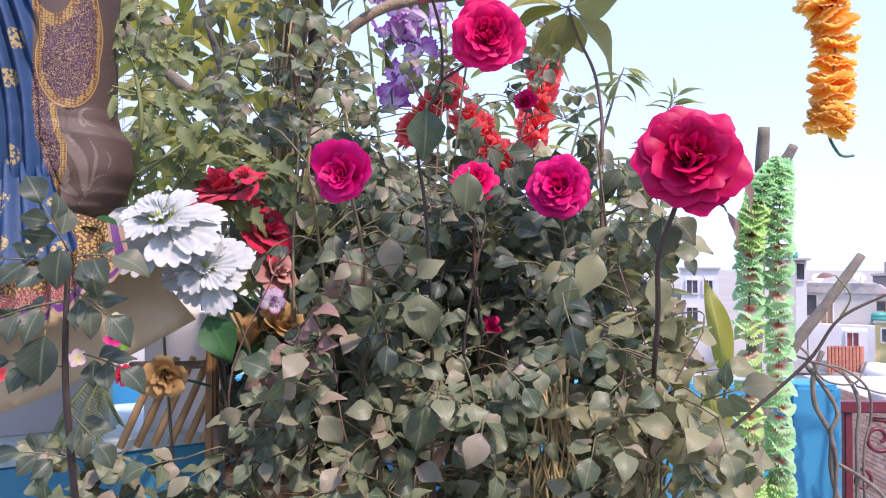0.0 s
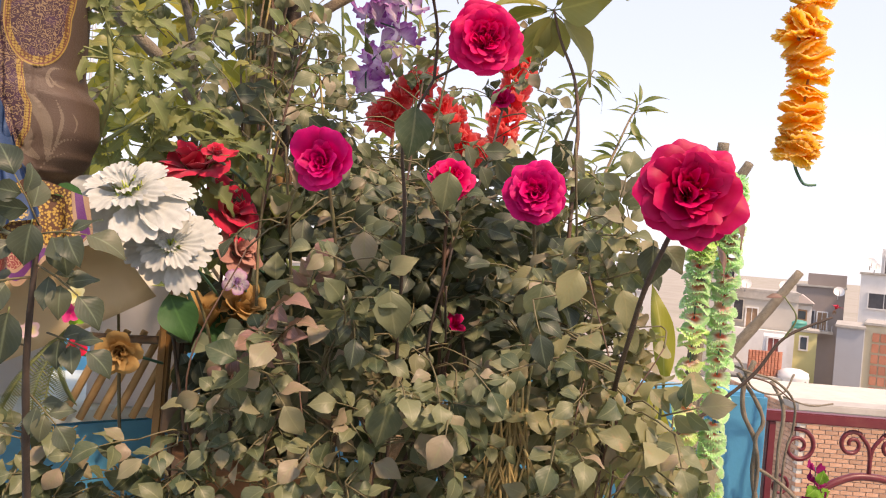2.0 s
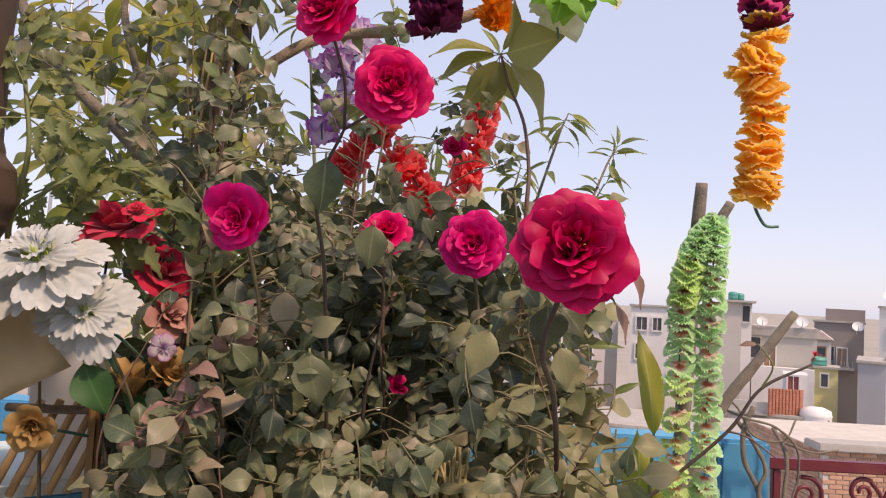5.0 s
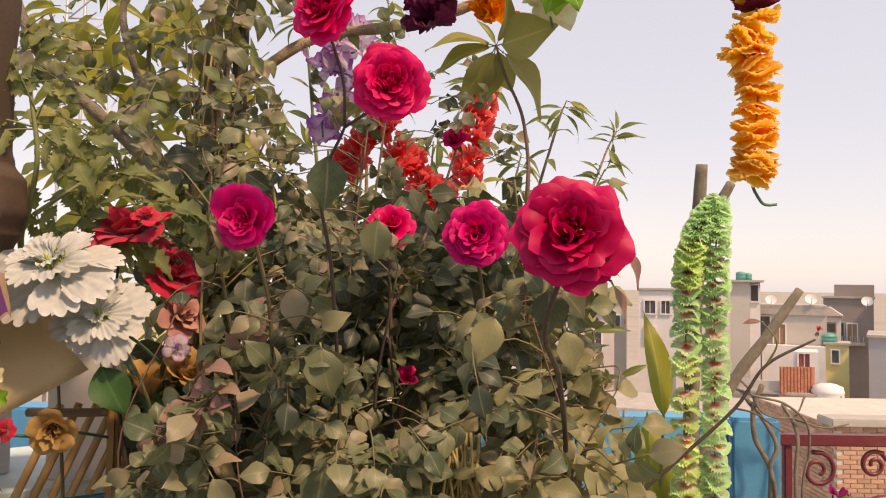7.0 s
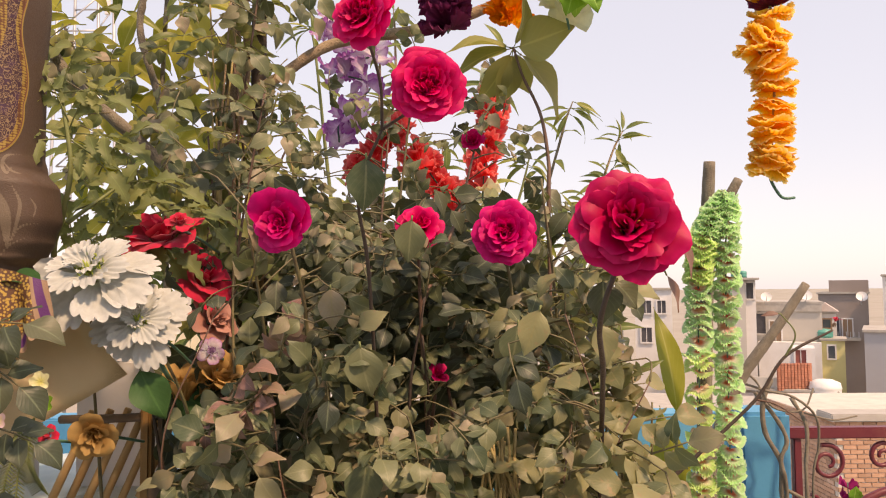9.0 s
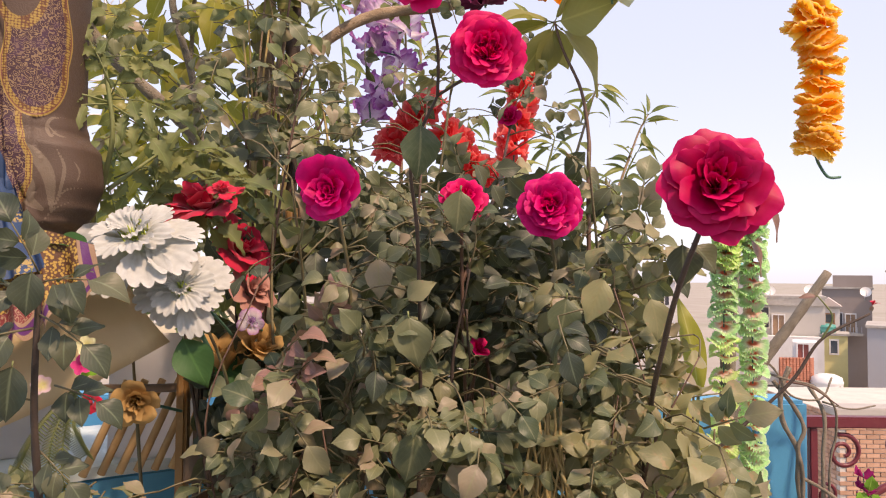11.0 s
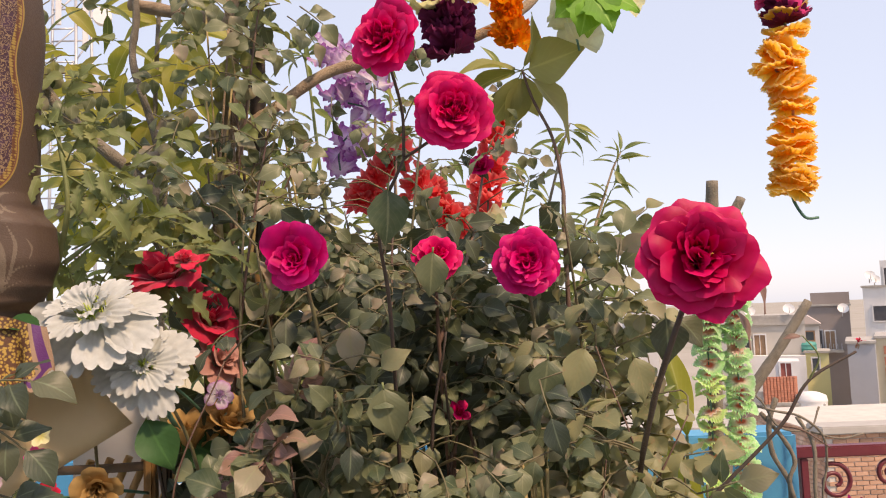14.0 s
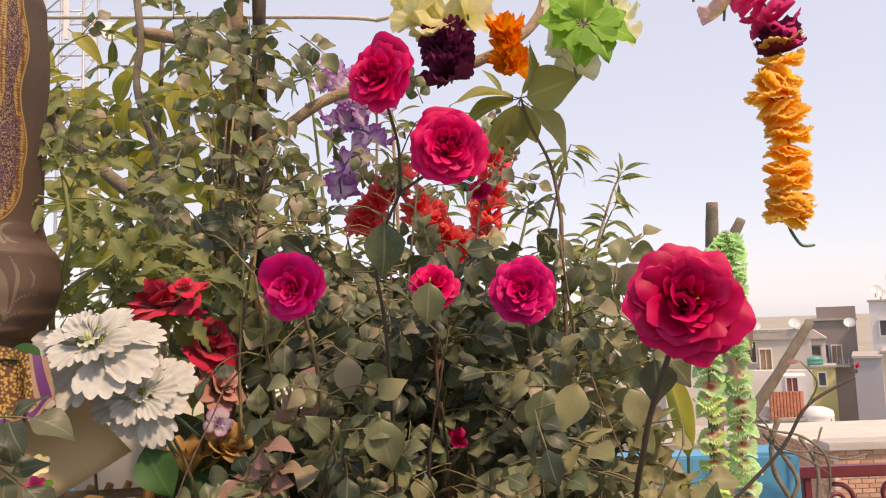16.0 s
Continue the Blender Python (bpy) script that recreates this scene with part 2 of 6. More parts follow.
LEDGE_PAINT = surface("worn_pale_blue_paint", (0.5, 0.66, 0.7), (0.66, 0.76, 0.78), 0.7, 12, 9, 0.5, stain=(0.25, 0.5, 0.6))
CONCRETE = surface("concrete", (0.36, 0.34, 0.31), (0.45, 0.43, 0.4), 0.9, 2.0, 20, 0.5, stain=(0.27, 0.25, 0.23))
FLOOR = surface("terrace_cement", (0.33, 0.31, 0.28), (0.42, 0.4, 0.36), 0.9, 1.5, 20, 0.5, stain=(0.2, 0.19, 0.18))
EARTH = surface("town_ground", (0.3, 0.27, 0.23), (0.38, 0.35, 0.3), 0.95, 0.05, 30, 0.4, stain=(0.16, 0.19, 0.1))
MAROON = surface("maroon_enamel", (0.13, 0.015, 0.025), (0.17, 0.025, 0.035), 0.4, 20, 10, 0.2, stain=(0.2, 0.06, 0.05))
WOOD = surface("bamboo", (0.48, 0.3, 0.132), (0.6, 0.408, 0.204), 0.6, 30, 10, 0.4, vary=0.4)
GOLD_WOOD = surface("golden_wood", (0.27, 0.14, 0.045), (0.36, 0.21, 0.08), 0.5, 20, 10, 0.4)
DARK_WOOD = surface("dark_wood", (0.1, 0.07, 0.05), (0.17, 0.12, 0.08), 0.7, 20, 10, 0.4)
CARD = surface("white_card", (0.62, 0.63, 0.66), (0.7, 0.71, 0.73), 0.8, 8, 12, 0.15)
CREAM = surface("cream_board", (0.72, 0.576, 0.348), (0.804, 0.66, 0.432), 0.45, 9, 14, 0.1, stain=(0.6, 0.432, 0.24))
TERRACOTTA = surface("terracotta", (0.34, 0.16, 0.08), (0.45, 0.24, 0.13), 0.85, 10, 14, 0.5)
SOIL = surface("soil", (0.08, 0.06, 0.04), (0.13, 0.1, 0.07), 0.95, 30, 8, 0.9)
STRAW = surface("dry_straw", (0.3, 0.22, 0.09), (0.45, 0.36, 0.17), 0.8, 60, 6, 0.4, vary=0.4)


# ---- building blocks ----
rnd = random.Random(7)


def part(name, bm, material, parent, label=""):
    me = bm
    if isinstance(bm, bmesh.types.BMesh):
        me = mesh_of(name, bm, material)
    ob = new(name, me)
    ob.parent = parent
    return tagged(ob, label)


def mesh_of(name, bm, material):
    me = bpy.data.meshes.new(name)
    bm.to_mesh(me)
    bm.free()
    for m in material if isinstance(material, (list, tuple)) else [material]:
        me.materials.append(m)
    return me


def thing(name, at, label, category, group="", kind="", turn=(0, 0, 0)):
    ob = new(name)
    ob.matrix_world = pose(*at, *turn)
    ob.empty_display_size = 0.05
    return tagged(ob, label, category, group, kind)


def solid(name, bm, material, label, category, group="", kind="", flat=False):
    me = mesh_of(name, bm, material)
    if flat:
        me.shade_flat()
    return tagged(new(name, me), label, category, group, kind)


def box(bm, x0, x1, y0, y1, z0, z1, bevel=0.0, m=0):
    """An upright box, with its edges rounded by bevel."""
    made = bmesh.ops.create_cube(bm, size=1, matrix=Matrix.Translation(((x0 + x1) / 2, (y0 + y1) / 2, (z0 + z1) / 2)) @ Matrix.Diagonal((x1 - x0, y1 - y0, z1 - z0, 1)))
    vs = made["verts"]
    faces = {f for v in vs for f in v.link_faces}
    for f in faces:
        f.material_index = m
    if bevel:
        bmesh.ops.bevel(bm, geom=list({e for v in vs for e in v.link_edges}), offset=bevel, segments=2, affect="EDGES")
    return bm


def boxed(*a, **k):
    return box(bmesh.new(), *a, **k)


def spline(pts, n):
    """Points along a smooth curve through pts."""
    pts = [Vector(p) for p in pts]
    if len(pts) == 2:
        return [pts[0].lerp(pts[1], i / n) for i in range(n + 1)]
    ext = [2 * pts[0] - pts[1], *pts, 2 * pts[-1] - pts[-2]]
    out = []
    for i in range(len(pts) - 1):
        a, b, c, d = ext[i:i + 4]
        for k in range(n):
            s = k / n
            out.append(0.5 * (2 * b + (c - a) * s + (2 * a - 5 * b + 4 * c - d) * s * s + (3 * b - a - 3 * c + d) * s ** 3))
    return out + [pts[-1]]


def tube(bm, pts, r0, r1=None, sides=7, n=5, knob=0.0, seed=0, m=0):
    """A tapered stem along a curve, knobbly by a share knob, with closed ends."""
    r1 = r0 if r1 is None else r1
    ps = spline(pts, n)
    q = random.Random(seed)
    rings, last = [], None
    for i, p in enumerate(ps):
        d = (ps[min(i + 1, len(ps) - 1)] - ps[max(i - 1, 0)]).normalized()
        up = (last or Vector((0.31, 0.2, 0.93))).cross(d)
        if up.length < 1e-4:
            up = Vector((1, 0, 0)).cross(d)
        up.normalize()
        side = d.cross(up)
        last = d.cross(up)
        r = (r0 + (r1 - r0) * i / (len(ps) - 1)) * (1 + knob * q.uniform(-1, 1))
        rings.append([bm.verts.new(p + r * (up * math.cos(6.2832 * k / sides) + side * math.sin(6.2832 * k / sides))) for k in range(sides)])
    for a, b in zip(rings, rings[1:]):
        best = min(range(sides), key=lambda s: sum((a[k].co - b[(k + s) % sides].co).length for k in range(0, sides, 2)))
        for k in range(sides):
            f = bm.faces.new((a[k], a[(k + 1) % sides], b[(k + 1 + best) % sides], b[(k + best) % sides]))
            f.material_index, f.smooth = m, True
    for ring in (rings[0][::-1], rings[-1]):
        bm.faces.new(ring).material_index = m
    return bm


def sheet(bm, nu, nv, place, m=0):
    """A surface of nu x nv cells from place(u, v), with u and v kept for its material."""
    uv = bm.loops.layers.uv.verify()
    vs = [[bm.verts.new(place(i / nu, j / nv)) for i in range(nu + 1)] for j in range(nv + 1)]
    for j in range(nv):
        for i in range(nu):
            q = (vs[j][i], vs[j][i + 1], vs[j + 1][i + 1], vs[j + 1][i])
            f = bm.faces.new(q)
            f.smooth, f.material_index = True, m
            for lp, (a, b) in zip(f.loops, ((i, j), (i + 1, j), (i + 1, j + 1), (i, j + 1))):
                lp[uv].uv = (a / nu, b / nv)
    return bm


def blade(bm, length, width, base=None, fold=0.25, droop=0.3, wave=0.05, peak=0.42, teeth=0.0, nv=7, twist=0.0, m=0):
    """One leaf blade along +y from its foot, normal +z, folded along the midrib."""
    base = base or Matrix.Identity(4)
    bow = math.log(0.5) / math.log(peak)

    def place(u, v):
        s = 2 * u - 1
        prof = math.sin(math.pi * min(v, 0.999) ** bow) ** 1.02 * (1 - 0.22 * max(0.0, (v - 0.6) / 0.4))
        w = width / 2 * max(prof, 0.02) * (1 + teeth * (1 if int(v * nv) % 2 else -1) * (abs(s) > 0.9))
        ang = droop * v * 1.5
        y = length * math.sin(ang) / (droop * 1.5) if droop else length * v
        z = -length * (1 - math.cos(ang)) / (droop * 1.5) if droop else 0.0
        z += abs(s) * w * fold + wave * width * math.sin(v * 9 + s * 2.2) * abs(s)
        return base @ Vector((s * w + twist * length * v * v, y, z))
    return sheet(bm, 4, nv, place, m)


def frame_of(way, face, spin=0.0):
    """A turn whose +y runs along way and whose +z looks towards face."""
    y = Vector(way).normalized()
    z = Vector(face)
    z = z - z.dot(y) * y
    z = z.normalized() if z.length > 1e-4 else y.orthogonal().normalized()
    return Matrix((y.cross(z), y, z)).transposed().to_4x4() @ pose(0, 0, 0, 0, spin, 0)


def stand(at, way, face, size=1.0):
    return Matrix.Translation(at) @ frame_of(way, face) @ Matrix.Diagonal((size, size, size, 1))


def compound(seed, n=5, size=0.04, material=None):
    """A rose leaf: a thin stalk with paired leaflets and one at its end."""
    q = random.Random(seed)
    bm = bmesh.new()
    pairs = (n - 1) // 2
    reach = size * (0.62 * pairs + 0.25)
    sag = q.uniform(0.0, 0.25)
    tube(bm, [(0, 0, 0), (0, reach * 0.5, 0.002), (0, reach, -sag * reach * 0.4)], 0.0011, 0.0007, 4, 2, m=1)
    for k in range(pairs):
        y = reach * (0.35 + 0.6 * k / max(pairs, 1))
        for s in (-1, 1):
            z = -sag * reach * 0.25
            g = Matrix.Translation((s * 0.002, y, z)) @ pose(0, 0, 0, q.uniform(-15, 10), s * q.uniform(-10, 25), -s * q.uniform(48, 72))
            blade(bm, size * q.uniform(0.78, 1.0), size * q.uniform(0.56, 0.7), g, q.uniform(0.05, 0.4), q.uniform(0.1, 0.9), 0.07, 0.45, 0.022, 11)
    g = Matrix.Translation((0, reach, -sag * reach * 0.4)) @ pose(0, 0, 0, q.uniform(-25, 0), q.uniform(-12, 12), q.uniform(-12, 12))
    blade(bm, size * 1.12, size * 0.78, g, q.uniform(0.02, 0.3), q.uniform(0.15, 0.9), 0.07, 0.45, 0.022, 11)
    return mesh_of("leaf", bm, [material, CANE])


def single(seed, length, width, material, fold=0.25, droop=0.4, peak=0.42, nv=8, teeth=0.0, name="leaf"):
    q = random.Random(seed)
    bm = bmesh.new()
    tube(bm, [(0, 0, 0), (0, length * 0.12, 0)], 0.0012, 0.001, 4, 1, m=1)
    blade(bm, length * 0.9, width, Matrix.Translation((0, length * 0.1, 0)), fold * q.uniform(0.5, 1.3), droop * q.uniform(0.4, 1.4), 0.06, peak, teeth, nv, q.uniform(-0.12, 0.12))
    return mesh_of(name, bm, [material, GREEN_STEM])


def sheaf(parent, meshes, name, m):
    ob = new(name, rnd.choice(meshes))
    ob.parent = parent
    ob.matrix_basis = m
    return ob


def rose_petal(seed, ring, rings, size, loose, flat=0.85):
    """One petal as a piece of a cup round the flower's axis (+z); inner rings stand upright, outer ones lie open and roll back."""
    q = random.Random(seed)
    f = ring / max(rings - 1, 1)
    open_ = radians(-8 + 92 * f ** flat + loose * 10 * f)
    length = size * (0.5 + 0.42 * f)
    wrap = (1.0 - 0.08 * f) * q.uniform(0.9, 1.1)
    foot = size * (0.13 - 0.03 * f)
    curl = radians(q.uniform(20, 60)) * (0.7 + 0.3 * f)
    ph, amp = q.uniform(0, 6), size * (0.035 + 0.045 * (1 - f))
    notch, point, lean_ = q.uniform(0.0, 0.06), q.uniform(0.0, 0.07), q.uniform(-0.8, 0.8)

    def place(u, v):
        s = 2 * u - 1
        top = 1 - 0.3 * s ** 4 - notch * math.exp(-(s * 4) ** 2) + point * math.exp(-(s * 3 - lean_) ** 2) + 0.02 * math.sin(s * 11 + ph)
        v = v * top
        steps, r, z = 8, foot, 0.0
        for k in range(steps):
            a = v * (k + 0.5) / steps
            lean = open_ * (0.25 + 0.75 * min(1, a * 1.6)) + curl * max(0, a - 0.72) / 0.28
            r += math.sin(lean) * length * v / steps
            z += math.cos(lean) * length * v / steps
        ang = s * wrap * (1.1 - 0.25 * f) * (0.55 + 0.45 * math.sin(min(1, v * 1.15) * 2.2)) * (1.0 if f > 0.4 else 1.3)
        wob = amp * (math.sin(s * 4 + ph) + 0.4 * math.sin(s * 9 + ph * 2)) * v * v
        r += wob * 0.7
        z += wob - size * 0.16 * f
        return Vector((r * math.sin(ang), r * math.cos(ang), z))
    return mesh_of("petal", sheet(bmesh.new(), 12, 9, place), [])


def bloom(parent, name, at, face, size, material, counts, seed, label, loose=0.0, spin=0.0, heart=None, sepals=None, flat=0.85, crowd=13, flags=()):
    """A rose of single petals, ring by ring, its axis towards face. size: its radius."""
    head = new(name)
    head.parent = parent
    z = Vector(face).normalized()
    head.matrix_basis = Matrix.Translation(at) @ z.to_track_quat("Z", "Y").to_matrix().to_4x4() @ pose(0, 0, 0, 0, 0, spin)
    head.empty_display_size = 0.02
    tagged(head, label)
    q = random.Random(seed)
    rings = len(counts)
    for ring, n in enumerate(counts):
        shapes = []
        for k in range(min(n, 3)):
            me = rose_petal(seed * 100 + ring * 10 + k, ring, rings, size, loose, flat)
            me.materials.append(material)
            shapes.append(me)
        turn = q.uniform(0, 360)
        for k in range(n):
            p = new("petal", shapes[k % len(shapes)])
            p.parent = head
            s = q.uniform(0.93, 1.05)
            w = 6 + 12 * max(0, 0.7 - ring / rings)
            p.matrix_basis = pose(q.uniform(-0.012, 0.012) * size * w / 6, q.uniform(-0.012, 0.012) * size * w / 6, q.uniform(-0.03, 0.03) * size, q.uniform(-w, w), q.uniform(-w, w), turn + 360 * k / n + q.uniform(-9, 9)) @ Matrix.Diagonal((s, s, s, 1))
    if size > 0.018:
        shapes = []
        for k in range(3):
            me = rose_petal(seed * 100 + 90 + k, 1, 6, size * (0.85 if heart else 0.72), 0)
            me.materials.append(material)
            shapes.append(me)
        for k in range(10 if heart else crowd):
            a, r = q.uniform(0, 6.28), size * (0.17 if crowd < 20 else 0.3) * math.sqrt(q.random())
            p = new("petal", shapes[k % 3])
            p.parent = head
            p.matrix_basis = pose(r * math.cos(a), r * math.sin(a), size * q.uniform(0.02, 0.1), q.uniform(-22, 22), q.uniform(-22, 22), q.uniform(0, 360))
    for turn, lift, scale in flags:             # outer petals that stand out from the rest
        me = rose_petal(seed * 100 + 77 + int(turn), 3, 5, size * scale, 0)
        me.materials.append(material)
        p = new("petal", me)
        p.parent = head
        p.matrix_basis = pose(0, 0, -0.25 * size, 0, 0, turn) @ pose(0, 0.1 * size, 0, lift, 0, 0)
    if heart:
        bm = bmesh.new()
        for k in range(14):
            a, r = q.uniform(0, 6.28), size * q.uniform(0.02, 0.14)
            tip = Vector((r * 1.6 * math.cos(a), r * 1.6 * math.sin(a), size * q.uniform(0.22, 0.34)))
            tube(bm, [(r * 0.5 * math.cos(a), r * 0.5 * math.sin(a), 0), tip], size * 0.008, size * 0.006, 4, 1)
            bmesh.ops.create_icosphere(bm, subdivisions=1, radius=size * 0.02, matrix=Matrix.Translation(tip))
        part("stamens", bm, heart, head, "yellow stamens")
    if sepals:
        for k in range(5):
            bm = blade(bmesh.new(), size * 0.8, size * 0.24, pose(0, 0, -0.24 * size, -25 - q.uniform(0, 40), 0, k * 72), 0.3, 0.8)
            part("sepal", bm, sepals, head, "dark green sepal")
    return head


def ruffle(seed, radius, petals, deep=0.25, bell=0.3, scallop=0.12, material=None, hole=0.06, rings=3, wave=None):
    """A gathered round of cloth with a waved, scalloped rim; its axis is +z."""
    q = random.Random(seed)
    ph, second = q.uniform(0, 6), q.uniform(2.5, 4.5)
    nu = petals * 4

    def place(u, v):
        a = u * 6.28318
        lobe = abs(math.sin(a * petals / 2))
        r = radius * (hole + (1 - hole) * v) * (1 + scallop * (lobe - 0.6) * v)
        z = radius * v * v * (bell + deep * math.sin(a * petals / 2 * 2 + ph) * 0.5 + (deep if wave is None else wave) * math.sin(a * round(second) + ph))
        return Vector((r * math.cos(a), r * math.sin(a), z))
    bm = sheet(bmesh.new(), nu, rings, place)
    bmesh.ops.remove_doubles(bm, verts=bm.verts, dist=1e-6)
    return mesh_of("petal_ring", bm, material)


def garland(name, pts, rings, spacing_jitter, label, group="", tilt=18, part_name="petal_ring", thread=THREAD, seed=3, front=0.0, taper=0):
    """Cloth rings threaded on a cord that hangs along pts. rings: meshes, from the top to the bottom."""
    q = random.Random(seed)
    ob = thing(name, pts[0], label, "garland", group)
    o = Vector(pts[0])
    part("cord", tube(bmesh.new(), [Vector(p) - o for p in pts], 0.0018, 0.0018, 5, 4), thread, ob, "thin cord")
    line = spline(pts, 40)
    for i, me in enumerate(rings):
        k = (len(line) - 1) * (i + 0.5 + q.uniform(-spacing_jitter, spacing_jitter)) / len(rings)
        k = min(max(int(k), 1), len(line) - 2)
        d = (line[k - 1] - line[k + 1]).normalized()
        if front:                               # part of the rings turn their faces to the open side
            d = d.lerp(Vector((q.uniform(-0.6, 0.5), -1, q.uniform(-0.2, 0.6))), front * q.uniform(0.4, 1.3)).normalized()
        p = new(part_name, me)
        p.parent = ob
        p.matrix_basis = Matrix.Translation(line[k] - o) @ d.to_track_quat("Z", "Y").to_matrix().to_4x4() @ pose(0, 0, 0, q.uniform(-tilt, tilt), q.uniform(-tilt, tilt), q.uniform(0, 360)) @ Matrix.Scale(min(1.0, 0.25 + 0.75 * i / taper) if taper else 1.0, 4)
    return ob


# ---- the terrace and its walls ----
solid("ground", sheet(bmesh.new(), 8, 8, lambda u, v: Vector((-3000 + 6000 * u, -3000 + 6000 * v, -10))), EARTH, "dusty grey-brown ground of a town", "ground", kind="structure")
solid("floor", boxed(-3.0, 4.5, -3.0, 2.6, -0.2, 0.0), FLOOR, "grey cement floor of a roof terrace", "floor", kind="structure")
solid("wall_base", boxed(-3.0, 4.5, -3.0, 2.6, -10.0, -0.2), CONCRETE, "plain walls below the terrace", "wall", kind="structure")
solid("wall_north", boxed(-2.6, 1.0, 2.40, 2.52, 0, 1.045, 0.006), BLUE_PAINT, "blue-painted terrace parapet behind the plants", "wall", kind="structure")
solid("wall_west", boxed(-2.75, -2.6, -3.0, 2.52, 0, 1.0, 0.006), BLUE_PAINT, "blue-painted side parapet of the terrace", "wall", kind="structure")
solid("wall_south", boxed(-2.6, 4.4, -3.0, -2.88, 0, 2.6, 0.006), CONCRETE, "plain cement wall closing the terrace", "wall", kind="structure")
solid("pillar", boxed(1.003, 1.162, 2.38, 2.54, 0, 1.05, 0.012), BLUE_PAINT, "blue-painted square pillar at the parapet's end", "pillar", kind="structure")
# an oblique low wall with a pale, flaking top
ledge = thing("ledge_wall", (-0.70, 1.075, 0), "low blue wall with a flaking pale blue top", "wall", kind="structure", turn=(0, 0, 37))
part("wall_body", boxed(-0.9, 0.72, -0.09, 0.22, 0, 1.13, 0.004), BLUE_PAINT, ledge)
bm = boxed(-0.9, 0.725, -0.096, 0.226, 1.13, 1.147)
bmesh.ops.subdivide_edges(bm, edges=bm.edges[:], cuts=12, use_grid_fill=True)
for v in bm.verts:
    v.co += 0.0025 * Vector(noise.noise_vector(v.co * 30))
part("coping", bm, LEDGE_PAINT, ledge, "flaking pale blue coping")


# ---- maroon railing with scrolls ----
def scroll(bm, at, r, turns, start, hand, thick=0.008):
    pts = []
    n = int(turns * 10)
    for k in range(n + 1):
        f = k / n
        a = start + hand * f * turns * 6.2832
        q = r * (1 - 0.78 * f)
        pts.append((at[0] + q * math.cos(a), at[1], at[2] + q * math.sin(a)))
    return tube(bm, pts, thick, thick * 0.8, 6, 2)


rail = thing("railing", (1.18, 2.46, 0), "maroon-painted wrought iron railing with scrolls", "railing")
part("top_rail", boxed(0, 2.6, -0.02, 0.02, 0.955, 0.99, 0.004), MAROON, rail)
part("bottom_rail", boxed(0, 2.6, -0.015, 0.015, 0.12, 0.15, 0.004), MAROON, rail)
for k in range(5):
    x = 0.02 + 0.64 * k
    part("post", boxed(x, x + 0.025, -0.012, 0.012, 0, 0.955, 0.003), MAROON, rail)
for k in range(4):
    x = 0.045 + 0.64 * k
    part("scroll", scroll(bmesh.new(), (x + 0.085, 0, 0.875), 0.06, 1.5, 1.9, -1), MAROON, rail)
    part("scroll", scroll(bmesh.new(), (x + 0.265, 0, 0.895), 0.045, 1.4, 0.9, 1), MAROON, rail)
    part("scroll", scroll(bmesh.new(), (x + 0.395, 0, 0.895), 0.045, 1.4, 2.2, -1), MAROON, rail)
    part("scroll_stem", tube(bmesh.new(), [(x + 0.29, 0, 0.93), (x + 0.325, 0, 0.88), (x + 0.33, 0, 0.79)], 0.007, 0.007, 6, 4), MAROON, rail)
    part("scroll_stem", tube(bmesh.new(), [(x + 0.37, 0, 0.93), (x + 0.335, 0, 0.88), (x + 0.33, 0, 0.79)], 0.007, 0.007, 6, 4), MAROON, rail)
    arc = [(x + 0.33 + 0.25 * math.cos(a), 0, 0.56 + 0.23 * math.sin(a)) for a in (3.4, 2.9, 2.4, 1.9, 1.57, 1.2, 0.7, 0.2, -0.26)]
    part("arch", tube(bmesh.new(), arc, 0.013, 0.013, 8, 3), MAROON, rail)
    part("scroll", scroll(bmesh.new(), (x + 0.03, 0, 0.74), 0.035, 1.3, 1.6, -1, 0.006), MAROON, rail)
    part("scroll", scroll(bmesh.new(), (x + 0.33, 0, 0.58), 0.09, 1.5, 1.6, 1), MAROON, rail)

# ---- dry vines on the pillar ----
vine = thing("dry_vine", (1.05, 2.33, 0), "leafless grey-brown vine stems climbing the blue pillar", "vine")
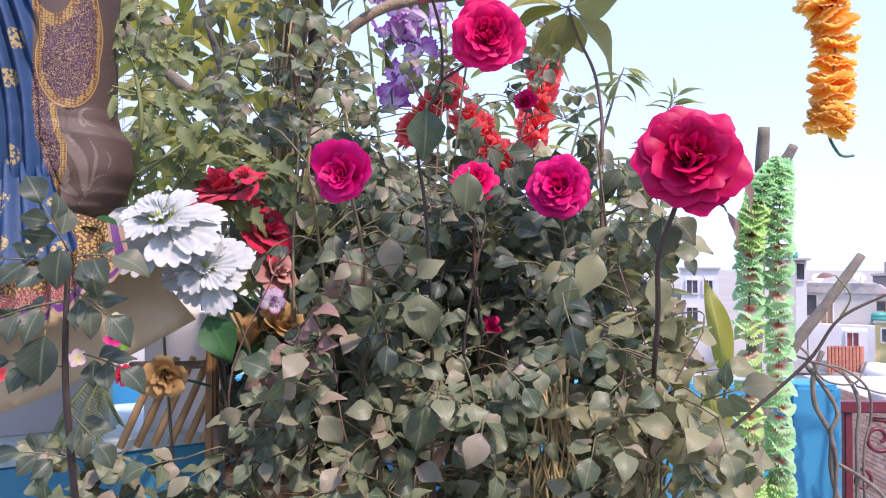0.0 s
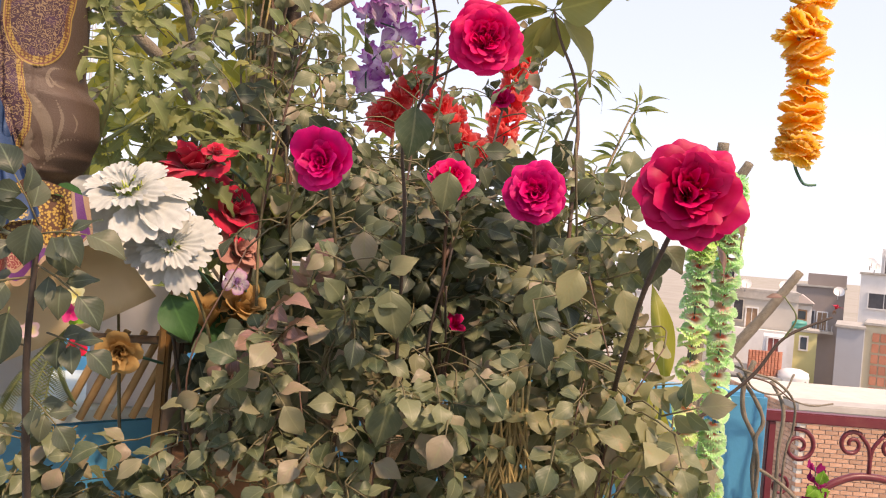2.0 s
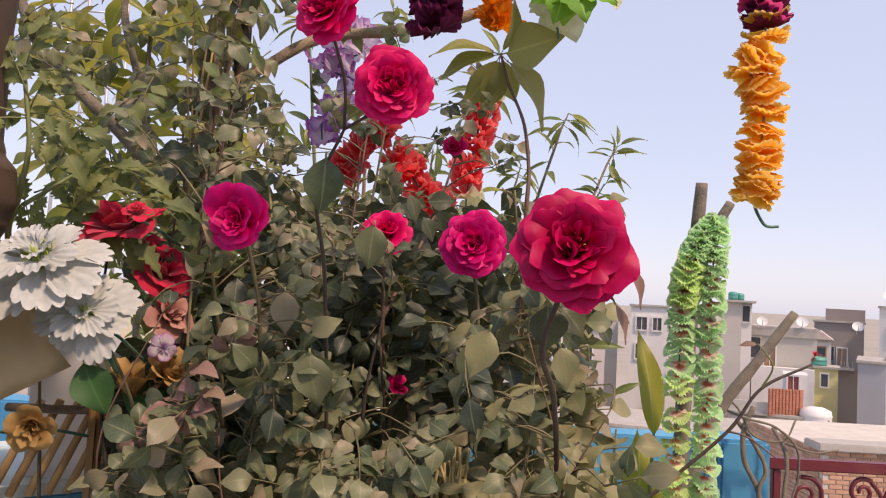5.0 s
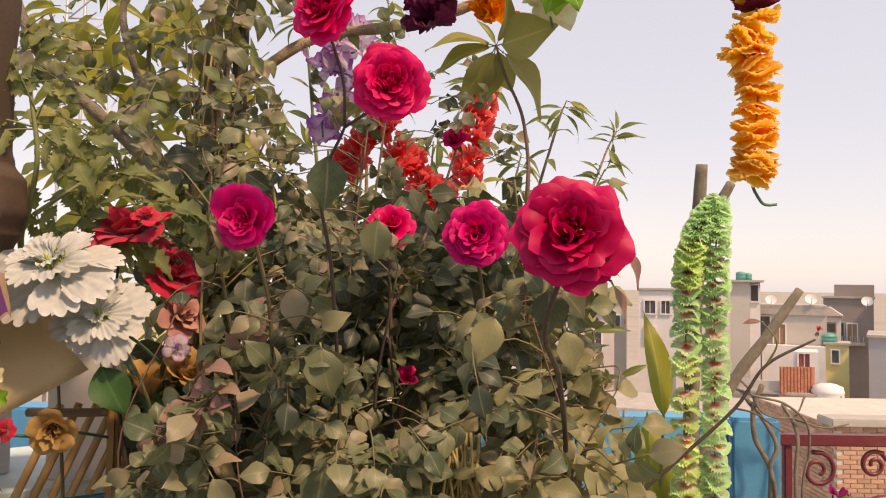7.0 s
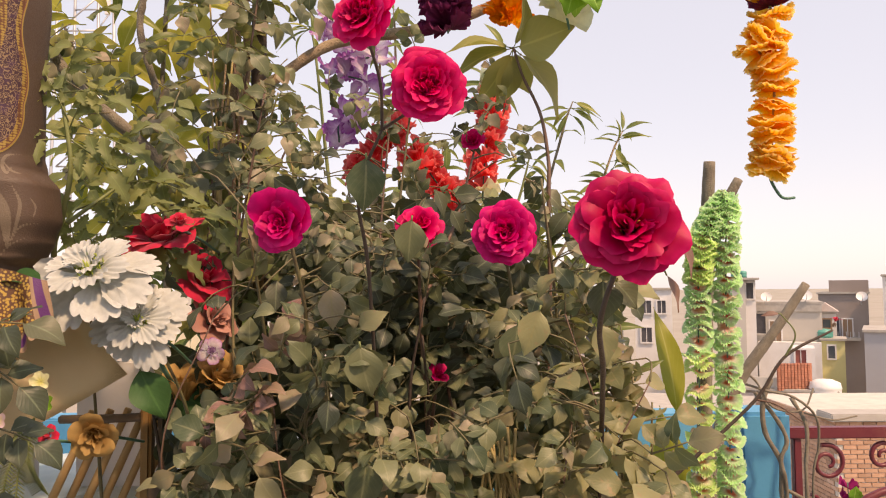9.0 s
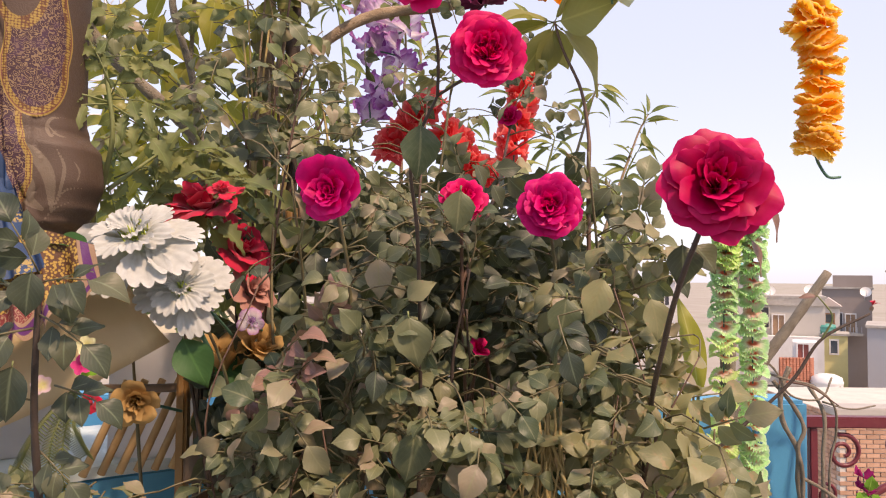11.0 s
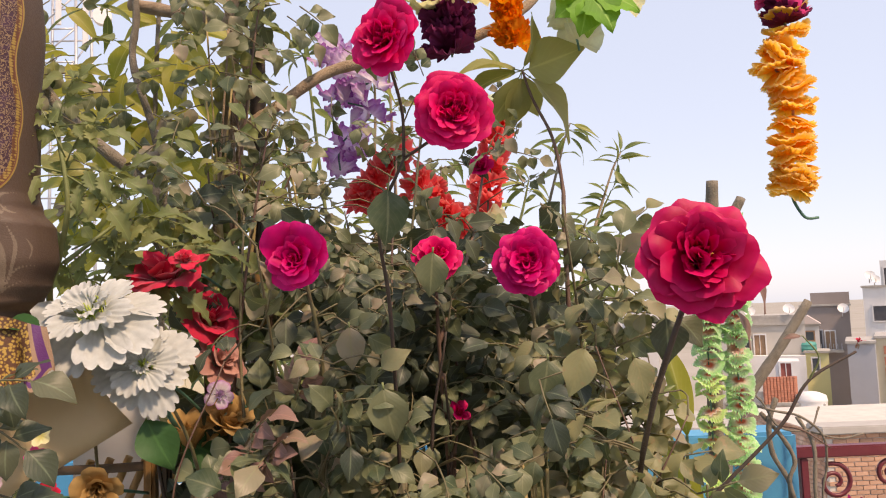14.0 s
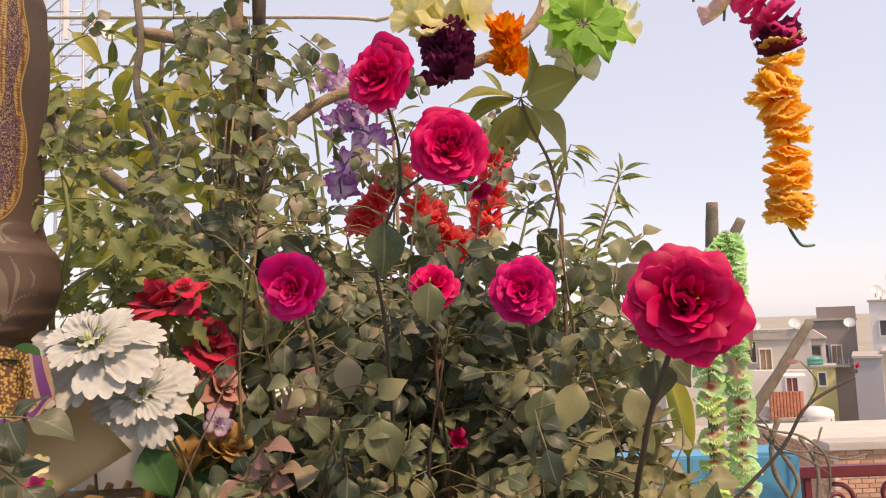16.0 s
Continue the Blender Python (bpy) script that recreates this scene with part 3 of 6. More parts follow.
for k, (pts, r) in enumerate((
        ([(0.03, 0, 1.16), (-0.005, -0.02, 1.09), (0.0, -0.02, 1.0), (0.045, -0.02, 0.91), (0.05, -0.01, 0.8), (0.09, 0, 0.62), (0.1, 0.02, 0.3), (0.1, 0.03, 0.0)], 0.008),
        ([(-0.02, 0, 1.12), (0.03, -0.02, 1.05), (0.06, -0.03, 0.98), (0.04, -0.03, 0.92), (0.06, -0.02, 0.83), (0.06, 0, 0.66), (0.06, 0.02, 0.3), (0.05, 0.03, 0)], 0.007),
        ([(0.1, 0.02, 1.1), (0.125, -0.02, 1.02), (0.115, -0.03, 0.9), (0.12, -0.02, 0.78), (0.125, 0, 0.6), (0.13, 0.02, 0.3), (0.12, 0.03, 0)], 0.006),
        ([(-0.06, 0, 1.15), (0.0, -0.04, 1.13), (0.08, -0.04, 1.11), (0.15, -0.03, 1.05), (0.16, -0.02, 0.96), (0.14, -0.02, 0.86), (0.15, 0, 0.6), (0.15, 0.02, 0.0)], 0.004),
        ([(0.06, 0, 0.83), (0.13, -0.03, 0.79), (0.2, -0.03, 0.72), (0.22, -0.02, 0.6), (0.22, 0, 0.3), (0.22, 0.02, 0.0)], 0.006),
        ([(-0.08, 0, 1.2), (-0.03, -0.03, 1.16), (0.02, -0.03, 1.08), (0.11, -0.03, 1.07), (0.16, 0, 1.13)], 0.0035),
        ([(0.12, -0.02, 1.06), (0.2, -0.03, 1.04), (0.28, -0.02, 1.05)], 0.003))):
    part("stem", tube(bmesh.new(), pts, r, r * 0.85, 7, 5, 0.14, k), GREY_BARK, vine)

# ---- sawn branches that stand behind the green garland ----
for name, pts, r in (("cut_branch", [(0.70, 1.75, 1.735), (0.695, 1.76, 1.6), (0.69, 1.8, 1.2), (0.69, 1.85, 0.0)], (0.013, 0.018)),
                     ("cut_branch", [(0.786, 1.80, 1.70), (0.75, 1.8, 1.63), (0.71, 1.8, 1.5), (0.70, 1.83, 1.0), (0.70, 1.9, 0.0)], (0.011, 0.018)),
                     ("cut_branch", [(1.135, 2.2, 1.45), (1.035, 2.2, 1.31), (0.94, 2.2, 1.18), (0.86, 2.18, 1.02), (0.8, 2.15, 0.6), (0.78, 2.1, 0.0)], (0.012, 0.023))):
    bm = tube(bmesh.new(), pts, r[0], r[1], 10, 6, 0.07, 5)
    solid(name, bm, GREY_BARK, "bare sawn-off grey branch standing upright", "branch", "sawn branches")

# ---- rose bush ----
bush = thing("rose_bush", (0.05, 1.03, 0.68), "leafy rose bush with magenta and crimson blooms", "rose bush")
bush_at = Vector((0.05, 1.03, 0.68))
solid("planter", boxed(-0.4, 0.5, 0.9, 1.16, 0, 0.69, 0.012), TERRACOTTA, "brown terracotta planter trough on the terrace floor", "planter")


def local(pts, o=None):
    return [Vector(p) - (bush_at if o is None else o) for p in pts]


CANES = []


def cane(pts, r0, r1, material=CANE, name="cane"):
    CANES.append(spline(pts, 8))
    return part(name, tube(bmesh.new(), local(pts), r0, r1, 7, 7, 0.08, len(CANES)), material, bush)


cane([(0.27, 1.0, 0.68), (0.262, 0.94, 1.1), (0.248, 0.85, 1.273), (0.215, 0.68, 1.372), (0.185, 0.545, 1.42), (0.193, 0.52, 1.462)], 0.0036, 0.0017, DARK_TWIG)
cane([(-0.02, 1.02, 0.68), (0.0, 0.92, 1.2), (0.0, 0.83, 1.45), (-0.006, 0.78, 1.54), (0.02, 0.755, 1.6)], 0.0026, 0.0015, DARK_TWIG)
cane([(0.02, 0.755, 1.6), (0.02, 0.74, 1.64), (0.011, 0.712, 1.675)], 0.0017, 0.0014, DARK_TWIG)
cane([(0.02, 0.755, 1.6), (0.045, 0.75, 1.615), (0.062, 0.74, 1.625)], 0.0017, 0.0014, DARK_TWIG)
cane([(0.12, 1.03, 0.68), (0.15, 1.0, 1.2), (0.165, 0.97, 1.4), (0.155, 0.945, 1.49)], 0.0035, 0.002)
cane([(-0.1, 1.03, 0.68), (-0.09, 0.95, 1.2), (-0.08, 0.9, 1.4), (-0.09, 0.855, 1.5)], 0.0035, 0.002)
cane([(0.05, 1.05, 0.68), (0.06, 1.0, 1.2), (0.068, 0.985, 1.325)], 0.004, 0.002, RED_TWIG)
cane([(0.06, 1.02, 1.2), (0.05, 0.98, 1.4), (0.048, 0.955, 1.505)], 0.003, 0.002, RED_TWIG)
cane([(0.05, 0.98, 1.42), (0.1, 1.1, 1.55), (0.13, 1.23, 1.665)], 0.003, 0.0018, RED_TWIG)
cane([(-0.035, 0.98, 0.68), (-0.02, 0.95, 1.11), (-0.005, 0.945, 1.15), (0.014, 0.94, 1.195)], 0.008, 0.007, BARK)
cane([(0.3, 1.1, 0.68), (0.34, 1.15, 1.04), (0.398, 1.2, 1.118), (0.47, 1.2, 1.185), (0.562, 1.2, 1.269), (0.61, 1.2, 1.335), (0.685, 1.2, 1.375)], 0.0042, 0.002, DARK_TWIG)
cane([(0.562, 1.2, 1.269), (0.59, 1.19, 1.262), (0.63, 1.19, 1.235)], 0.0018, 0.001, RED_TWIG)
cane([(0.61, 1.2, 1.335), (0.622, 1.19, 1.37), (0.60, 1.19, 1.402)], 0.0018, 0.001, GREEN_STEM)
cane([(-0.32, 0.75, 0.68), (-0.3, 0.68, 1.1), (-0.285, 0.63, 1.25), (-0.277, 0.605, 1.33), (-0.273, 0.6, 1.425)], 0.004, 0.0022, DARK_TWIG)
for k in range(17):
    x0, x1 = rnd.uniform(-0.28, 0.26), 0
    x1 = x0 * 1.05 + rnd.uniform(-0.12, 0.1)
    z1 = rnd.uniform(1.35, 1.72) if x1 < 0.2 else rnd.uniform(1.3, 1.48)
    y0, y1 = rnd.uniform(0.95, 1.12), rnd.uniform(0.85, 1.2)
    cane([(x0, y0, 0.68), ((x0 * 2 + x1) / 3 + rnd.uniform(-0.04, 0.04), y0 - 0.02, 1.05), ((x0 + 2 * x1) / 3 + rnd.uniform(-0.03, 0.03), (y0 + y1) / 2, 1.05 + 0.6 * (z1 - 1.05)), (x1, y1, z1)],
         rnd.uniform(0.003, 0.0045), 0.0013, rnd.choice([CANE, DARK_TWIG, RED_TWIG, CANE]))

for k in range(13):
    x, z = rnd.choice([-0.2, -0.15, -0.1, -0.06, 0.17, 0.21, 0.24]) + rnd.uniform(-0.03, 0.03), rnd.uniform(1.22, 1.42)
    cane([(x * 0.9, 0.96, 0.9), (x * 0.95 + rnd.uniform(-0.04, 0.04), 0.9, 1.08), (x + rnd.uniform(-0.03, 0.03), 0.85, (1.12 + z) / 2), (x + rnd.uniform(-0.06, 0.06), rnd.uniform(0.84, 0.9), z)], 0.0017, 0.0008, rnd.choice([RED_TWIG, RED_TWIG, GREEN_STEM, CANE]))
full = [6, 7, 7, 8, 8, 8, 7]
bloom(bush, "rose_bloom", local([(0.195, 0.505, 1.482)])[0], (-0.12, -1, 0.2), 0.041, ROSE_CRIMSON, [5, 6, 6, 7, 8], 11, "wide open crimson rose", -0.2, 20, STAMEN, DARK_LEAF, 0.62)
bloom(bush, "rose_bloom", local([(0.154, 0.94, 1.51)])[0], (-0.08, -1, 0.12), 0.047, ROSE_MAGENTA, full, 12, "full magenta rose", -0.2, 50, None, DARK_LEAF, 0.8, 30)
bloom(bush, "rose_bloom", local([(-0.096, 0.845, 1.516)])[0], (-0.15, -0.95, 0.1), 0.038, ROSE_MAGENTA, [3, 5, 6, 7, 6], 13, "loose magenta rose with upturned outer petals", -0.35, 10, None, DARK_LEAF, 0.85, 16, ((28, 22, 1.6), (-42, 24, 1.6), (-85, 12, 1.4)))
bloom(bush, "rose_bloom", local([(0.065, 0.73, 1.634)])[0], (-0.02, -1, 0.02), 0.042, ROSE_PINK, full, 14, "full bright pink rose", -0.05, 0, None, DARK_LEAF, 0.75, 34, ((8, 4, 1.2),))
bloom(bush, "rose_bloom", local([(0.009, 0.705, 1.693)])[0], (-0.35, -0.85, 0.1), 0.037, ROSE_PINK, [3, 5, 6, 7, 6], 15, "bright pink rose opening", -0.25, 80, None, DARK_LEAF, 0.85, 22, ((-100, 8, 1.35), (-140, 6, 1.25)))
bloom(bush, "rose_bloom", local([(0.05, 0.96, 1.52)])[0], (0.1, -0.9, 0.45), 0.036, ROSE_PINK, [3, 4, 5, 6], 16, "half hidden pink rose", 0.1, 30, None, DARK_LEAF)
bloom(bush, "rose_bud", local([(0.13, 1.23, 1.68)])[0], (-0.25, -0.9, 0.4), 0.028, ROSE_PINK, [3, 4, 5], 17, "small opening pink bud", -2.5, 0, None, DARK_LEAF)
bloom(bush, "rose_bud", local([(0.07, 0.985, 1.335)])[0], (0.3, -0.6, 0.45), 0.019, ROSE_PINK, [3, 4], 18, "small red bud", -2.2, 0, None, DARK_LEAF)
bloom(bush, "rose_bud", local([(0.15, 0.9, 1.13)])[0], (0.0, -0.2, 1), 0.013, ROSE_PINK, [3, 4], 19, "closed red bud", -3.5, 0, None, TOMATO_LEAF)
cane([(0.14, 1.0, 0.9), (0.145, 0.92, 1.05), (0.15, 0.9, 1.125)], 0.002, 0.0016, GREEN_STEM)
bloom(bush, "rose_bud", local([(0.69, 1.2, 1.39)])[0], (0.2, -0.2, 0.8), 0.012, RED_PETAL, [3, 3], 20, "dark red bud", -3, 0, None, RED_LEAF)

rose5 = [compound(k, 5, 0.0295, ROSE_LEAF) for k in range(7)]
rose7 = [compound(20 + k, 7, 0.028, ROSE_LEAF) for k in range(4)]
dry5 = [compound(40 + k, 5, 0.032, DRY_LEAF) for k in range(5)]
# darker copies of the rose leaf, their colour carrying the bush's inner shade
dark5 = [compound(60 + k, 5, 0.03, DARK_LEAF) for k in range(4)]
red7 = [compound(80 + k, 7, 0.026, RED_LEAF) for k in range(3)]
twigs = bmesh.new()


def attach(p, reach=0.1):
    """A thin twig from the nearest cane to p."""
    best = min((c for line in CANES for c in line), key=lambda c: (c - p).length + max(0, c.z - p.z) * 2)
    d = (best - p).length
    if 0.012 < d < reach:
        mid = best.lerp(p, 0.5) + Vector((rnd.uniform(-0.01, 0.01), 0, 0.15 * d))
        tube(twigs, local([best, mid, p]), 0.0013, 0.0008, 4, 2)
    return best


def grow(n, xr, yr, zr, meshes, hollow=None, size=(0.85, 1.2), up=0.5, name="leaf"):
    """n leaves in a block of the bush, turned to the open side, each on a twig of its own."""
    made = 0
    while made < n:
        p = Vector((rnd.uniform(*xr), rnd.uniform(*yr), rnd.uniform(*zr)))
        if hollow and hollow(p):
            continue
        made += 1
        root = attach(p)
        way = (p - root)
        way = (way.normalized() if way.length > 1e-3 else Vector((0, 0, 0))) * 0.6 + Vector((rnd.uniform(-1, 1) - (0.35 if p.x > 0.21 else 0), rnd.uniform(-0.7, 0.1), rnd.uniform(-0.9, 0.5)))
        face = Vector((rnd.uniform(-0.9, 0.8), -0.8 + rnd.uniform(-0.2, 0.6), up + rnd.uniform(-0.5, 0.6)))
        sheaf(bush, meshes, name, Matrix.Translation(-bush_at) @ stand(p, way, face, rnd.uniform(*size)))


def clear(p):
    """Kept free: the crimson rose's front, the dark hollow and the loose rose."""
    if (p - Vector((0.195, 0.5, 1.482))).length < 0.06:
        return True
    if p.y < 0.95 and (-0.25 < p.x < -0.165 and 1.295 < p.z < 1.39 or -0.35 < p.x < -0.2 and 1.17 < p.z < 1.36):
        return True
    if abs(p.x - 0.142) < 0.033 and p.y < 0.92 and 1.1 < p.z < 1.31:
        return True
    if 0.03 < p.x < 0.1 and 1.32 < p.z < 1.38 and p.y < 0.95:
        return True
    if -0.015 < p.x < 0.14 and 1.345 < p.z < 1.475 and p.y < 0.97:
        return True
    if p.x < -0.185 and 1.28 < p.z < 1.53 and p.y < 1.0:
        return True
    if -0.2 < p.x < -0.115 and 1.33 < p.z < 1.42 and p.y < 1.06:
        return True
    for c, r in (((0.154, 0.935, 1.509), 0.088), ((-0.093, 0.84, 1.517), 0.055), ((0.065, 0.73, 1.636), 0.06), ((0.009, 0.705, 1.693), 0.05), ((-0.008, 1.4, 1.615), 0.05), ((0.127, 1.4, 1.61), 0.045), ((-0.05, 1.4, 1.6), 0.035)):
        d = p - Vector(c)
        if d.y < 0.06 and math.hypot(d.x, d.z) < r:
            return True
    return False


grow(170, (-0.24, 0.22), (0.78, 0.98), (1.08, 1.345), rose5 + rose7 + rose5, clear)
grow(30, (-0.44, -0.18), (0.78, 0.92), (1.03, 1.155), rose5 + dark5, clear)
grow(30, (-0.2, 0.2), (0.82, 1.05), (1.34, 1.46), rose5 + dark5, clear)
for x, z in ((0.3, 1.36), (0.335, 1.3), (0.36, 1.24), (0.28, 1.42)):
    cane([(x - 0.08, 1.04, 0.68), (x - 0.03, 1.02, 1.0), (x, 0.99, (1.0 + z) / 2), (x + 0.005, 0.98, z)], 0.003, 0.0013, CANE)
grow(36, (0.225, 0.315), (0.86, 1.0), (1.15, 1.37), dry5, clear, (0.95, 1.25))
grow(12, (0.22, 0.31), (0.92, 1.02), (1.28, 1.4), dry5 + rose5, clear, (0.75, 1.0))
grow(16, (-0.44, -0.2), (0.78, 0.86), (1.05, 1.16), rose5 + rose5 + dark5, clear)
grow(24, (-0.41, -0.19), (0.8, 0.88), (1.12, 1.21), rose5 + dark5, None, (0.8, 1.05))
grow(14, (-0.36, -0.16), (0.78, 0.88), (1.06, 1.165), rose5 + dark5, None)
grow(26, (0.17, 0.27), (0.84, 1.04), (1.1, 1.36), dry5 + dry5 + rose5, clear, (0.95, 1.2))
grow(24, (0.18, 0.27), (0.86, 1.02), (1.34, 1.5), dry5 + rose5, clear)
grow(52, (-0.24, 0.19), (0.92, 1.2), (1.45, 1.7), rose5 + rose7 + dark5, clear, (0.7, 1.0))
# dark-coloured leaves put in for the shade of the hollow
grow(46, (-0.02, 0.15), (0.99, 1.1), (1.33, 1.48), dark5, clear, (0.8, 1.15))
grow(16, (-0.05, 0.1), (0.86, 0.94), (1.36, 1.5), rose5 + dark5, clear, (0.7, 1.0))
grow(15, (0.225, 0.3), (0.76, 0.88), (1.14, 1.32), dry5 + dry5 + rose5, clear, (0.85, 1.1))
grow(34, (-0.14, 0.2), (1.08, 1.3), (1.5, 1.8), rose5 + dark5, clear, (0.65, 0.95))
grow(20, (0.205, 0.31), (0.95, 1.15), (1.4, 1.57), dry5 + rose5 + dark5, clear, (0.75, 1.05))
grow(3, (-0.2, -0.1), (0.84, 0.9), (1.3, 1.4), red7, clear, (0.8, 1.1))
for x, y, z, s in ((-0.145, 0.82, 1.335, 1.1), (-0.125, 0.81, 1.32, 0.9), (-0.14, 0.82, 1.3, 1.0)):
    sheaf(bush, red7, "leaf", Matrix.Translation(-bush_at) @ stand((x, y, z), (0.3, -0.4, 0.3), (0, -0.7, 0.7), s))
# the sprig in front, at the statue's foot
front = [compound(100 + k, 5, 0.034, DARK_LEAF) for k in range(4)]
for x, y, z, wx, wz, s in ((-0.273, 0.6, 1.425, -0.15, 0.5, 0.85), (-0.272, 0.595, 1.418, 0.8, 0.1, 0.9), (-0.274, 0.6, 1.41, -0.9, 0.25, 0.95), (-0.272, 0.6, 1.395, 0.9, -0.45, 0.85),
                           (-0.276, 0.6, 1.385, -0.9, -0.25, 1.0), (-0.28, 0.61, 1.33, -0.9, 0.15, 0.85), (-0.27, 0.62, 1.34, 0.8, -0.2, 0.8), (-0.285, 0.63, 1.25, -0.7, 0.2, 0.8), (-0.28, 0.62, 1.29, 0.7, -0.5, 0.7)):
    sheaf(bush, front, "leaf", Matrix.Translation(-bush_at) @ stand((x, y, z), (wx, -0.25, wz), (0, -0.6, 0.75), s))
# single large leaflets that hang free
big1 = [single(k, 0.056, 0.037, ROSE_LEAF, 0.2, 0.3, teeth=0.03) for k in range(3)]
pale1 = [single(10 + k, 0.05, 0.03, DRY_LEAF, 0.2, 0.3, teeth=0.03) for k in range(3)]
dark1 = [single(20 + k, 0.075, 0.056, DARK_LEAF, 0.35, 0.3) for k in range(2)]
for meshes, x, y, z, wx, wz, s in ((big1, 0.004, 0.76, 1.578, 0.02, -1, 1.05), (big1, 0.045, 0.85, 1.525, -0.1, -1, 0.95), (big1, 0.0, 0.8, 1.275, -0.1, -1, 1.05), (big1, -0.01, 0.82, 1.39, 0.15, -1, 1.1),
                                   (pale1, -0.045, 0.85, 1.45, 0.1, -1, 1.0), (pale1, -0.015, 0.84, 1.4, 0.5, 0.4, 0.8), (dark1, -0.285, 0.59, 1.362, -0.05, -1, 0.62), (dark1, -0.273, 0.59, 1.43, -0.1, -1, 0.5), (dark1, -0.255, 0.6, 1.42, 0.25, -1, 0.45), (big1, 0.16, 0.85, 1.41, -0.1, -0.9, 1.0),
                                   (dark1, 0.187, 0.545, 1.452, 0.05, -1, 0.45), (dark1, 0.195, 0.55, 1.45, 0.7, -0.7, 0.36), (pale1, 0.16, 0.66, 1.43, -0.3, -0.9, 0.9),
                                   (big1, 0.085, 0.95, 1.30, 0.4, -0.2, 1.3), (big1, 0.11, 0.93, 1.28, 0.8, -0.5, 1.2), (pale1, 0.24, 0.82, 1.41, 0.3, -0.9, 1.0), (pale1, 0.22, 0.83, 1.25, -0.3, -0.9, 1.0)):
    sheaf(bush, meshes, "leaf", Matrix.Translation(-bush_at) @ stand((x, y, z), (wx, -0.15, wz), (0.1, -0.9, 0.35), s))
cane([(0.193, 0.525, 1.455), (0.215, 0.53, 1.472), (0.232, 0.52, 1.478)], 0.0012, 0.0008, DARK_TWIG)
cane([(0.193, 0.525, 1.455), (0.212, 0.53, 1.462), (0.225, 0.53, 1.455)], 0.0012, 0.0008, DARK_TWIG)
for p, w in (((0.232, 0.52, 1.478), (0.4, -0.1, -1)), ((0.225, 0.53, 1.455), (0.5, 0, -1)), ((0.6, 1.19, 1.402), (-1, 0, 0.0))):
    sheaf(bush, [single(31, 0.04, 0.014, RED_LEAF, 0.6, 0.5)], "leaf", Matrix.Translation(-bush_at) @ stand(p, w, (0.5, -0.6, 0.5), 0.75))
# the inner leaves, too deep in to tell apart; their dark colour paints in shade
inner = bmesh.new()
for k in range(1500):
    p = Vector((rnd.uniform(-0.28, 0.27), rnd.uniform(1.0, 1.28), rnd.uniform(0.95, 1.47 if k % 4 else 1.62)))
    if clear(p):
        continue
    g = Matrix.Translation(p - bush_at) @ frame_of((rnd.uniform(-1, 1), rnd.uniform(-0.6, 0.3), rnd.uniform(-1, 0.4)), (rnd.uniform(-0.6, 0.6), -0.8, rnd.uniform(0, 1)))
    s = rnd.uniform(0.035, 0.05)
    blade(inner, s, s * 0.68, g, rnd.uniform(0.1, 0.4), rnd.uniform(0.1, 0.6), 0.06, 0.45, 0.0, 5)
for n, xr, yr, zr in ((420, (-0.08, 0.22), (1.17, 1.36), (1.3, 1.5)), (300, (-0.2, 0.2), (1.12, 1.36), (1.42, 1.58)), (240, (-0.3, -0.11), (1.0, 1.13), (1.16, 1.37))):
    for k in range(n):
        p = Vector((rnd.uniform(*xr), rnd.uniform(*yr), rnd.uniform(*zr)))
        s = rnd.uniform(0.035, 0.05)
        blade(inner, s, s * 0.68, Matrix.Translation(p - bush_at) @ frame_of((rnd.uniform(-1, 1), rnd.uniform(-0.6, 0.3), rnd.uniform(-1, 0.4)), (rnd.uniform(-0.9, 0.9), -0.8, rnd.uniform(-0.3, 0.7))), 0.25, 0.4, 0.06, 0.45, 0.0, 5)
tagged(part("inner_foliage", inner, DARK_LEAF, bush, "dense inner leaves, darkened for shade"), kind="stuff")
tagged(part("inner_twig", twigs, CANE, bush, "thin reddish twigs"), kind="stuff")
# withered yellow stalks inside the bush
straw = bmesh.new()
for k in range(26):
    x, z = 0.14 + rnd.gauss(0, 0.012), rnd.uniform(1.2, 1.31)
    tube(straw, local([(x, 0.87 + rnd.uniform(-0.02, 0.03), z), (x + rnd.gauss(0, 0.012), 0.86, z - 0.05), (x + rnd.gauss(0, 0.022), 0.87, z - rnd.uniform(0.08, 0.16))]), 0.0022, 0.001, 4, 3)
tagged(part("withered_stalk", straw, STRAW, bush, "withered straw-yellow stalks"), kind="stuff")

# ---- climber behind: pole, trunk, limbs ----
climber = thing("small_tree", (-0.24, 1.25, 0), "thin-stemmed small tree with sawn limbs behind the roses", "tree")
c0 = Vector((-0.24, 1.25, 0))
